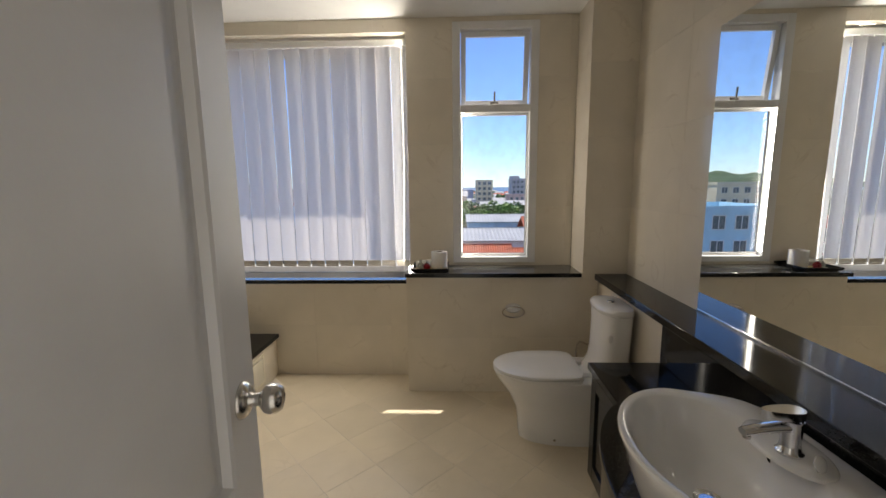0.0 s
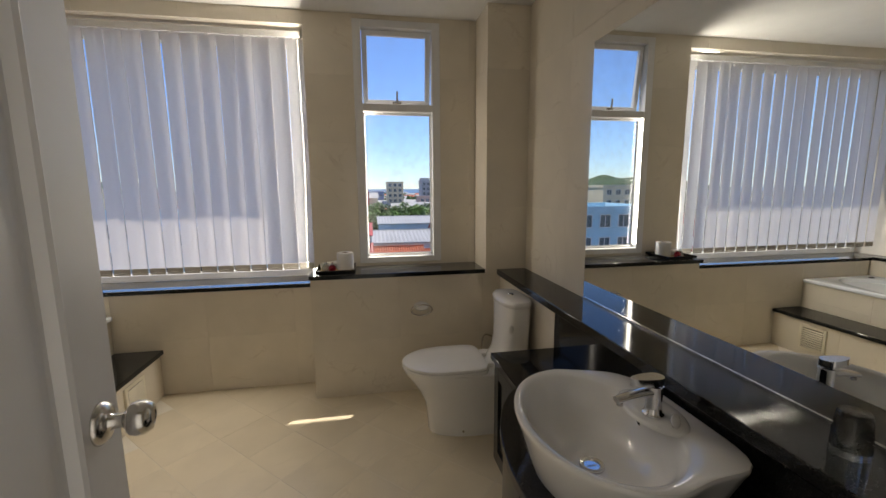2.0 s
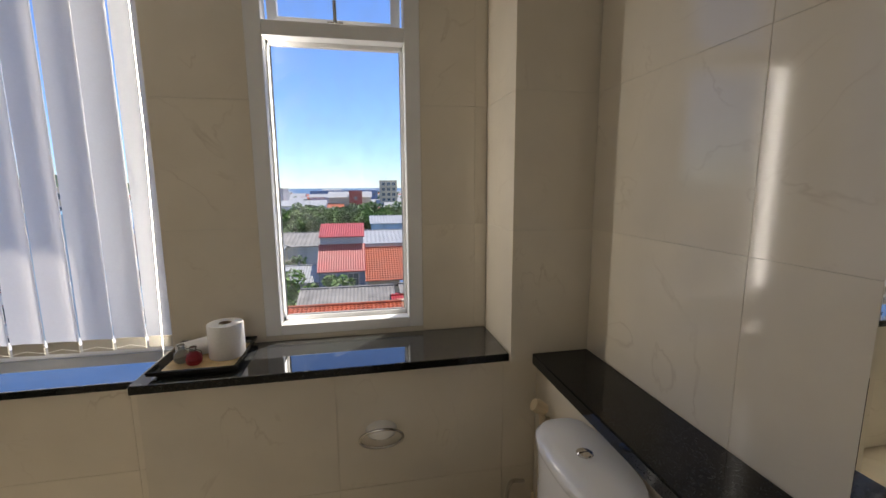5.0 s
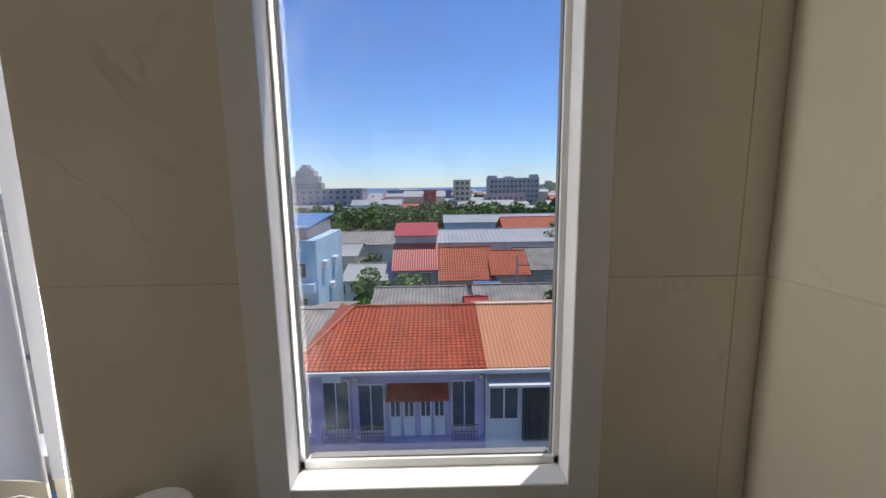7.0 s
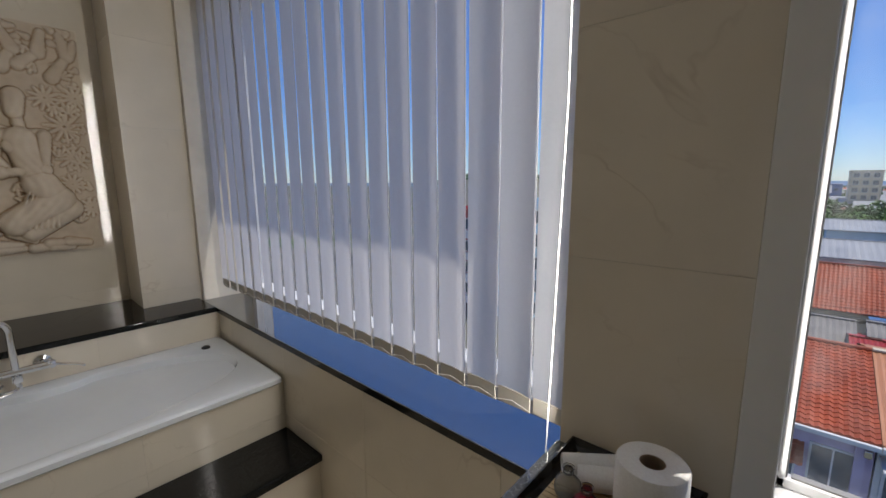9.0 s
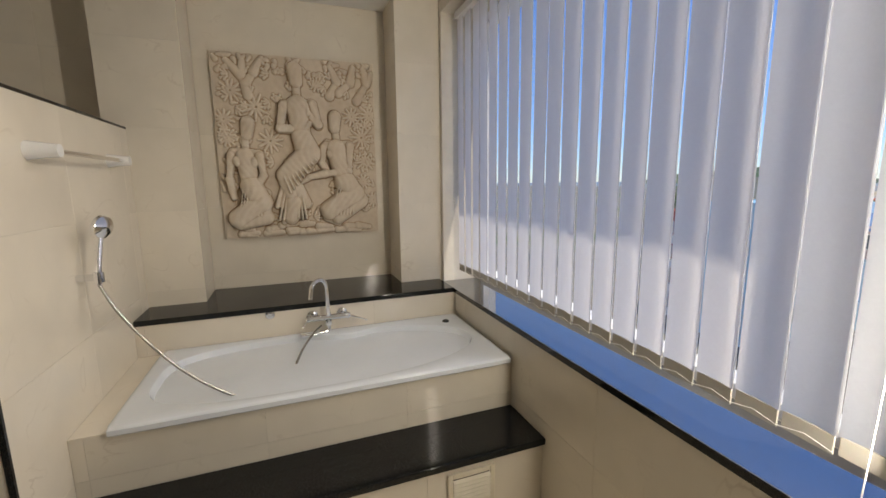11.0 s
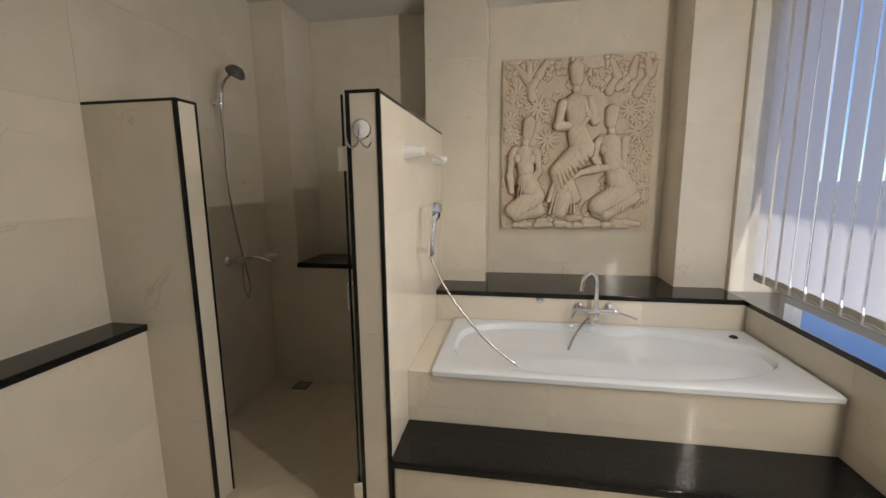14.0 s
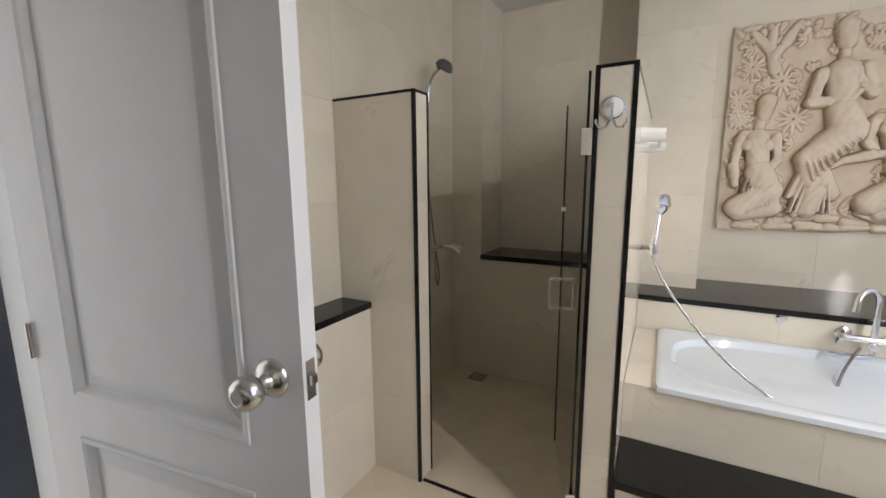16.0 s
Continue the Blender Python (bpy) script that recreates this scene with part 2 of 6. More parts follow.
def smooth_path(points, steps=8):
    """Catmull-Rom curve through points."""
    p = [Vector(q) for q in points]
    p = [2 * p[0] - p[1]] + p + [2 * p[-1] - p[-2]]
    out = []
    for i in range(1, len(p) - 2):
        for k in range(steps):
            u = k / steps
            a, b, c, d = p[i - 1], p[i], p[i + 1], p[i + 2]
            out.append(0.5 * ((2 * b) + (c - a) * u + (2 * a - 5 * b + 4 * c - d) * u * u + (3 * b - a - 3 * c + d) * u ** 3))
    return out + [p[-2]]


def prism(outline, z0, z1, bevel=0.0):
    """An upright slab over a flat outline."""
    bm = bmesh.new()
    lo = [bm.verts.new((x, y, z0)) for x, y in outline]
    hi = [bm.verts.new((x, y, z1)) for x, y in outline]
    n = len(outline)
    for i in range(n):
        bm.faces.new((lo[i], lo[(i + 1) % n], hi[(i + 1) % n], hi[i]))
    bm.faces.new(lo[::-1])
    top = bm.faces.new(hi)
    bmesh.ops.recalc_face_normals(bm, faces=bm.faces)
    if bevel:
        bmesh.ops.bevel(bm, geom=list(top.edges), offset=bevel, segments=3, profile=0.5, affect="EDGES")
    return bm


TILE_MESHES = {}


def tile_mesh(w, h, material):
    key = (round(w, 3), round(h, 3), material.name)
    if key not in TILE_MESHES:
        bm = box(-w / 2, w / 2, -0.004, 0.004, -h / 2, h / 2)
        front = [e for e in bm.edges if all(v.co.y < 0 for v in e.verts)]
        bmesh.ops.bevel(bm, geom=front, offset=0.0006, segments=1, affect="EDGES")
        me = bpy.data.meshes.new("tile")
        bm.to_mesh(me)
        bm.free()
        me.materials.append(material)
        TILE_MESHES[key] = me
    return TILE_MESHES[key]


TILE_W, TILE_H, GAP = 0.60, 0.4585, 0.0011
TILE_JOBS = []


def tiled(parent, facing, level, u0, u1, z0, z1, phase=0.0, zphase=-0.049, material=None):
    """Notes a stretch of wall to be tiled. facing: 'y-', 'y+', 'x-', 'x+'; level: the finished face; u along the wall."""
    TILE_JOBS.append((parent, facing, level, u0, u1, z0, z1, phase, zphase, material or M_TILE))


def cuts(a, b, step, phase):
    k = math.floor((a - phase) / step) + 1
    out = [a]
    while phase + k * step < b - 0.02:
        if phase + k * step > a + 0.02:
            out.append(phase + k * step)
        k += 1
    return out + [b]


def lay_tiles():
    turn = {"y-": 0, "y+": 180, "x-": -90, "x+": 90}
    for parent, facing, level, u0, u1, z0, z1, phase, zphase, material in TILE_JOBS:
        us, zs = cuts(u0, u1, TILE_W, phase), cuts(z0, z1, TILE_H, zphase)
        for ua, ub in zip(us, us[1:]):
            for za, zb in zip(zs, zs[1:]):
                ob = new("tile", tile_mesh(ub - ua - GAP, zb - za - GAP, material))
                u, z = (ua + ub) / 2, (za + zb) / 2
                jitter = random.uniform(0, 0.0004)
                off = {"y-": (u, level + 0.004 + jitter, z), "y+": (u, level - 0.004 - jitter, z),
                       "x-": (level + 0.004 + jitter, u, z), "x+": (level - 0.004 - jitter, u, z)}[facing]
                ob.parent = parent
                ob.matrix_basis = parent.matrix_world.inverted() @ pose(*off, 0, 0, turn[facing])


# ---- the room: levels ----
CEIL = 2.65
YN, YP, YS = 3.03, 2.765, -0.04          # window wall, pier below the sill, south wall
XE, XL = 1.065, 0.89                      # east wall, low wall behind toilet and basin
XC, XB = -2.82, -3.13                     # west columns, back of the niche
Z_SILL, Z_LOW, Z_LEDGE = 0.885, 0.775, 0.782
T = 0.002
bpy.context.view_layer.update()


def wall(name, *boxes):
    bm = bmesh.new()
    for b in boxes:
        box(*b, bm=bm)
    ob = part(name, bm, M_GROUT)
    return tagged(ob, kind="structure")


YO, YT = 3.45, 3.112                                 # outer face of the window wall
# window wall with the blind's opening (x -2.78..-0.438) and the tall window (x -0.11..0.503)
wall_north = wall("wall_north",
                  (-3.4, -2.78, YN + T, YO, -0.2, CEIL + 0.3), (-2.78, -0.438, YN + T, YO, -0.2, Z_LOW - 0.03), (-2.78, -0.438, YN + T, YO, 2.56, CEIL + 0.3),
                  (-0.438, -0.36, YN + T, YO, -0.2, CEIL + 0.3), (-0.36, -0.11, YN + T, YT, -0.2, CEIL + 0.3), (-0.11, 0.503, YN + T, YT, -0.2, 0.905), (-0.11, 0.503, YN + T, YT, 2.62, CEIL + 0.3),
                  (0.503, 1.3, YN + T, YT, -0.2, CEIL + 0.3))
wall_pier = wall("wall_pier", (-0.44 + T, XE, YP + T, YN + T, -0.1, Z_SILL - 0.03))
wall_column = wall("wall_column_east", (0.77 + T, XE + 0.2, 2.72 + T, YN + T, Z_SILL - 0.03, CEIL))
wall_east = wall("wall_east", (XE + T, XE + 0.2, -0.2, 2.8, -0.1, CEIL + 0.1))
wall_low = wall("wall_low_east", (XL + T, XE + T, 1.86, YP + T, -0.05, 0.85))
wall_south = wall("wall_south", (-3.4, -0.445, YS - 0.15, YS - T, -0.1, CEIL + 0.1), (-0.445, 0.415, YS - 0.15, YS - T, 2.05, CEIL + 0.1), (0.415, XE + 0.2, YS - 0.15, YS - T, -0.1, CEIL + 0.1))
wall_west = wall("wall_west", (-3.4, XB - T, -0.2, 3.1, -0.1, CEIL + 0.1), (XB - T, XC - T, 2.73 + T, YN + T, 0.0, CEIL), (XB - T, XC - T, 1.13 + T, 1.53 - T, 0.0, CEIL),
                 (XB - T, -2.745 - T, -0.1, 1.2, -0.05, 0.885), (XB - T, -2.745 - T, -0.1, 0.188 - T, 0.885, CEIL))
ceiling = tagged(part("ceiling", box(-3.4, 1.3, -0.2, 3.1, CEIL, CEIL + 0.1), M_PAINT), kind="structure")
floor = tagged(part("floor", box(-3.4, 1.3, -0.3, 3.2, -0.12, -0.0015), M_GROUT), kind="structure")
# plain hall behind the doorway
hall = tagged(part("hall_shell", join(join(join(box(-1.6, 1.6, -2.6, -2.5, -0.1, 2.75), box(-1.7, -1.6, -2.6, -0.19, -0.1, 2.75)), box(1.6, 1.7, -2.6, -0.19, -0.1, 2.75)),
                                      join(box(-1.6, 1.6, -2.5, -0.19, -0.1, 0.0), box(-1.6, 1.6, -2.5, -0.19, 2.65, 2.75))), M_PAINT), kind="structure")

# wall tiles by stretch
tiled(wall_north, "y-", YN, XC, -0.44, 0.0, Z_LOW - 0.03)
tiled(wall_north, "y-", YN, -0.438, -0.11, Z_SILL, CEIL)
tiled(wall_north, "y-", YN, -0.11, 0.503, 2.62, CEIL)
tiled(wall_north, "y-", YN, 0.503, 0.77, Z_SILL, CEIL, 0.72)
tiled(wall_north, "y-", YN, -2.78, -0.438, 2.56, CEIL)
tiled(wall_north, "x+", -2.78, YN, YO - 0.12, Z_LOW, 2.56)
tiled(wall_pier, "y-", YP, -0.44, XL, 0.0, Z_SILL - 0.03, -0.44)
tiled(wall_pier, "x-", -0.44, YP, YN, 0.0, Z_SILL - 0.03)
tiled(wall_column, "y-", 2.72, 0.77, XE, Z_SILL - 0.03, CEIL, 0.77)
tiled(wall_column, "x-", 0.77, 2.72, YN, Z_SILL, CEIL, 2.72)
tiled(wall_east, "x-", XE, YS, 2.72, 0.85, CEIL, 2.72)
tiled(wall_low, "x-", XL, 1.86, YP, 0.0, 0.85, YP)
tiled(wall_south, "y+", YS, XB, -0.47, 0.0, CEIL, -1.53)
tiled(wall_south, "y+", YS, -0.445, 0.415, 2.11, CEIL)
tiled(wall_south, "y+", YS, 0.475, XE, 0.0, CEIL)
tiled(wall_west, "x+", XC, 2.73, YN, Z_LEDGE, CEIL, 2.73)
tiled(wall_west, "y-", 2.73, XB, XC, Z_LEDGE, CEIL, XC)
tiled(wall_west, "x+", XB, 1.53, 2.73, Z_LEDGE, CEIL, 1.53)
tiled(wall_west, "y+", 1.53, XB, XC, Z_LEDGE, CEIL, XC)
tiled(wall_west, "x+", XC, 1.13, 1.53, 0.0, CEIL, 1.53)
tiled(wall_west, "y-", 1.13, XB, XC, 0.0, CEIL)
tiled(wall_west, "x+", -2.745, YS, 1.13, 0.0, 0.865, 0.188)
tiled(wall_west, "x+", -2.745, YS, 0.188, 0.865, CEIL, 0.188)
tiled(wall_west, "y+", 0.188, XB, -2.745, 0.9, CEIL)
tiled(wall_west, "x+", XB, 0.188, 1.13, 0.9, CEIL, 0.188)

# ---- granite sills and ledges ----
def slab(name, x0, x1, y0, y1, top, thick=0.03, label="", category="windowsill"):
    stone = M_GRANITE if category != "windowsill" else M_SILL if top > 0.8 else M_SILL_BLUE
    ob = solid(name, box(x0, x1, y0, y1, top - thick, top, 0.004), stone, label, category)
    ob.data.materials.append(M_GRANITE)
    for f in ob.data.polygons:
        f.material_index = 0 if f.normal.z > 0.9 else 1
    return ob


slab("window_sill", -0.445, 0.77, 2.73, YN + 0.004, Z_SILL, 0.03, "polished black granite sill below the tall window")
slab("window_sill", -2.775, -0.445, YN - 0.012, YO - 0.13, Z_LOW, 0.03, "polished black granite sill mirroring blue sky below the blinds")
slab("ledge", 0.85, XE - 0.002, YS + 0.002, 2.715, Z_SILL, 0.04, "long black granite ledge below the mirror", "ledge")
slab("ledge", XB + 0.002, -2.545, 1.236, YN - 0.013, Z_LEDGE - 0.001, 0.03, "black granite ledge behind the bathtub", "ledge")
slab("shelf", XB + 0.002, -2.72, 0.19, 1.128, 0.90, 0.035, "black granite shelf in the shower niche", "shelf")

# ---- low tiled walls ----
PX, PY0, PY1, PZ = -1.516, 1.112, 1.235, 1.783
partition = wall("wall_partition", (XC, PX - T, PY0 + T, PY1 - T, -0.02, PZ - 0.012))
tiled(partition, "y+", PY1, XC, PX, 0.0, PZ - 0.012, PX)
tiled(partition, "y-", PY0, XC, PX, 0.0, PZ - 0.012, PX)
tiled(partition, "x+", PX, PY0 + 0.012, PY1 - 0.012, 0.0, PZ - 0.012, 1.0)
HX, HY, HZ = -1.53, 0.40, 1.793
half_wall = wall("wall_half", (HX - 0.11 + T, HX - T, YS, HY - T, -0.02, HZ - 0.012))
tiled(half_wall, "x+", HX, YS, HY - 0.012, 0.0, HZ - 0.012, HY)
tiled(half_wall, "x-", HX - 0.11, YS, HY - 0.012, 0.0, HZ - 0.012, HY)
tiled(half_wall, "y+", HY, HX - 0.11, HX - 0.012, 0.0, HZ - 0.012, HX - 0.3)
LX, LY, LZ = -0.62, 0.135, 0.857
low_block = wall("wall_bench", (HX, LX - T, YS, LY - T, -0.02, LZ - 0.03))
tiled(low_block, "y+", LY, HX, LX, 0.0, LZ - 0.03, HX)
tiled(low_block, "x+", LX, YS, LY, 0.0, LZ - 0.03)
slab("ledge", HX + 0.001, LX + 0.012, YS + 0.001, LY + 0.012, LZ, 0.03, "black granite top on the low tiled wall", "ledge")


def edging(name, boxes, label):
    bm = bmesh.new()
    for b in boxes:
        box(*b, 0.003, bm=bm)
    return solid(name, bm, M_GRANITE, label, "trim", kind="structure")


e = 0.012
edging("trim_partition_front", [(PX - e, PX + 0.004, PY1 - e, PY1 + 0.004, 0.0, PZ), (PX - e, PX + 0.004, PY0 - 0.004, PY0 + e, 0.0, PZ), (PX - e, PX + 0.004, PY0 + e, PY1 - e, PZ - e, PZ)], "black stone edging up the partition's end")
edging("trim_partition_top", [(XC, PX - e, PY0 - 0.002, PY1 + 0.003, PZ - e, PZ)], "black stone strip along the partition's top")
edging("trim_half_wall", [(HX - e, HX + 0.004, HY - e, HY + 0.004, 0.0, HZ), (HX - 0.112, HX - e, HY - 0.004, HY + 0.003, HZ - e, HZ), (HX - e, HX + 0.003, YS, HY - e, HZ - e, HZ), (HX - 0.112, HX - 0.1, HY - e, HY + 0.004, 0, HZ - e)], "black stone edging on the half wall")
edging("trim_threshold", [(HX - 0.03, HX - 0.012, HY + 0.004, PY0 - 0.004, -0.01, 0.006)], "black stone strip across the shower entrance")
edging("trim_step", [(-1.528, -1.514, PY1 + 0.004, PY1 + 0.012, 0.0, 0.31)], "thin black stone edge beside the step")

# ---- bath platform ----
bath_base = wall("wall_bath_platform", (-1.822, -1.81 - T, PY1, YN, -0.02, 0.574), (-2.55, -2.508, PY1, YN, -0.02, 0.574), (-2.508, -1.822, PY1, 1.40, -0.02, 0.574), (-2.508, -1.822, 2.97, YN, -0.02, 0.574), (-2.508, -1.822, 1.40, 2.97, -0.02, 0.15), (-1.81 - T, -1.525 - T, PY1, YN, -0.02, 0.308), (-2.80, -2.555 - T, PY1, YN, 0.3, 0.752))
tiled(bath_base, "x+", -1.81, PY1, YN, 0.338, 0.577, 2.48)
tiled(bath_base, "x+", -1.525, PY1 + 0.013, YN, 0.0, 0.308, 2.48)
tiled(bath_base, "x+", -2.555, PY1, YN, 0.577, 0.752, 2.48)
solid("trim_bath_edge", box(-2.55, -1.808, PY1 + 0.001, 1.40, 0.575, 0.583, 0.002), M_TILE, "cream tiled rim beside the bathtub", "trim", kind="structure")
slab("step", -1.81, -1.50, PY1 + 0.001, YN - 0.001, 0.338, 0.03, "polished black granite step before the bathtub", "step")


# ---- windows ----
def tall_window():
    w = thing("window_1", (0.18, YN, 0.905), "tall white aluminium window with an open top sash", "window", kind="structure")
    x0, x1, z0, z1 = -0.290, 0.323, 0.002, 1.713
    f = 0.058
    bm = bmesh.new()
    for b in ((x0, x0 + f, -0.004, 0.078, z0, z1), (x1 - f, x1, -0.004, 0.078, z0, z1), (x0 + f, x1 - f, -0.004, 0.078, z0, z0 + 0.042), (x0 + f, x1 - f, -0.004, 0.078, z1 - 0.05, z1), (x0 + f, x1 - f, -0.004, 0.078, 1.10, 1.152)):
        box(*b, 0.003, bm=bm)
    part("window_frame", bm, M_ALU, w)
    bm = bmesh.new()
    a0, a1 = x0 + f, x1 - f
    for b in ((a0, a0 + 0.012, 0.050, 0.072, 0.044, 1.10), (a1 - 0.012, a1, 0.050, 0.072, 0.044, 1.10), (a0, a1, 0.050, 0.072, 0.044, 0.062), (a0, a1, 0.050, 0.072, 1.084, 1.10)):
        box(*b, 0.002, bm=bm)
    part("glazing_bead", bm, M_ALU, w)
    bm = bmesh.new()
    for b in ((a0 + 0.012, a0 + 0.0145, 0.056, 0.071, 0.062, 1.084), (a1 - 0.0145, a1 - 0.012, 0.056, 0.071, 0.062, 1.084), (a0 + 0.02, a1 - 0.02, 0.056, 0.071, 0.062, 0.0655)):
        box(*b, bm=bm)
    part("gasket", bm, M_GASKET, w, "grey rubber gasket")
    g = part("pane", box(a0 + 0.013, a1 - 0.013, 0.061, 0.065, 0.064, 1.086), M_GLASS, w)
    g.visible_shadow = False
    # top-hung sash, ajar
    sash = part("sash", bmesh.new(), M_ALU, w, at=Matrix.Translation((0.0165, 0.036, z1 - 0.055)) @ pose(0, 0, 0, 7, 0, 0))
    hw_, hh = (a1 - a0) / 2 - 0.004, z1 - 0.05 - 1.152 - 0.008
    bm = bmesh.new()
    for b in ((-hw_, -hw_ + 0.035, 0, 0.035, -hh, 0), (hw_ - 0.035, hw_, 0, 0.035, -hh, 0), (-hw_ + 0.035, hw_ - 0.035, 0, 0.035, -hh, -hh + 0.04), (-hw_ + 0.035, hw_ - 0.035, 0, 0.035, -0.035, 0)):
        box(*b, 0.002, bm=bm)
    bm.to_mesh(sash.data)
    bm.free()
    g = part("pane", box(-hw_ + 0.03, hw_ - 0.03, 0.015, 0.019, -hh + 0.035, -0.03), M_GLASS, sash)
    g.visible_shadow = False
    h = join(box(-0.03, 0.03, -0.012, 0.0, -hh + 0.008, -hh + 0.03, 0.003), box(-0.007, 0.007, -0.03, -0.016, -hh + 0.01, -hh + 0.10, 0.004))
    h = join(h, box(-0.008, 0.008, -0.03, 0.0, -hh + 0.008, -hh + 0.028, 0.003))
    part("sash_handle", h, M_STEEL, sash, "grey metal latch handle")
    return w


tall_window()


def wide_window():
    w = thing("window_2", (-1.62, YO - 0.13, Z_LOW), "wide white aluminium window behind vertical blinds", "window", kind="structure")
    x0, x1, z1 = -1.158, 1.180, 2.558 - Z_LOW
    f = 0.05
    bm = bmesh.new()
    for b in ((x0, x0 + f, 0, 0.1, 0, z1), (x1 - f, x1, 0, 0.1, 0, z1), (x0 + f, x1 - f, 0, 0.1, 0, f), (x0 + f, x1 - f, 0, 0.1, z1 - f, z1), ):
        box(*b, 0.003, bm=bm)
    part("window_frame", bm, M_ALU, w)
    for a, b in ((x0 + f, x1 - f),):
        g = part("pane", box(a, b, 0.045, 0.05, f, z1 - f), M_GLASS, w)
        g.visible_shadow = False


wide_window()

# ---- vertical blind ----
def fabric():
    m, t, p = nodes_of("pale_blind_fabric")
    out = t.nodes["Material Output"]
    n = noise_node(t, 90, 5, 0.6, 1.0)
    m1 = noise_node(t, 22, 3, 0.5, 2.0)
    r = ramp_node(t, n.outputs["Fac"], [(0.3, (0.66, 0.67, 0.68)), (0.7, (0.77, 0.78, 0.79))])
    col = mix_node(t, 0.15, r.outputs["Color"], m1.outputs["Color"], "SOFT_LIGHT")
    t.links.new(col, p.inputs["Base Color"])
    p.inputs["Roughness"].default_value = 0.8
    tr = t.nodes.new("ShaderNodeBsdfTranslucent")
    tr.inputs["Color"].default_value = (0.75, 0.72, 0.70, 1)
    mx = t.nodes.new("ShaderNodeMixShader")
    mx.inputs[0].default_value = FABRIC_THROUGH
    t.links.new(p.outputs[0], mx.inputs[1])
    t.links.new(tr.outputs[0], mx.inputs[2])
    t.links.new(mx.outputs[0], out.inputs["Surface"])
    bump_on(t, p, n.outputs["Fac"], 0.3, 0.001)
    return m


M_FABRIC = fabric()
# sheer pale strip added to draw the light leaking between the slats
M_LIGHT_GAP, st_, sp0 = nodes_of("sheer_light_gap")
sp0.inputs["Base Color"].default_value, sp0.inputs["Roughness"].default_value = (0.88, 0.87, 0.86, 1), 0.7
str_ = st_.nodes.new("ShaderNodeBsdfTranslucent")
str_.inputs["Color"].default_value = (0.95, 0.94, 0.93, 1)
smx = st_.nodes.new("ShaderNodeMixShader")
smx.inputs[0].default_value = 0.85
st_.links.new(sp0.outputs[0], smx.inputs[1])
st_.links.new(str_.outputs[0], smx.inputs[2])
sheer = st_.nodes.new("ShaderNodeBsdfTransparent")
smx2 = st_.nodes.new("ShaderNodeMixShader")
smx2.inputs[0].default_value = 0.4
st_.links.new(smx.outputs[0], smx2.inputs[1])
st_.links.new(sheer.outputs[0], smx2.inputs[2])
st_.links.new(smx2.outputs[0], st_.nodes["Material Output"].inputs["Surface"])
M_FABRIC_HEM = plain("doubled_blind_hem", (0.47, 0.44, 0.38), 0.85, bump=0.2)


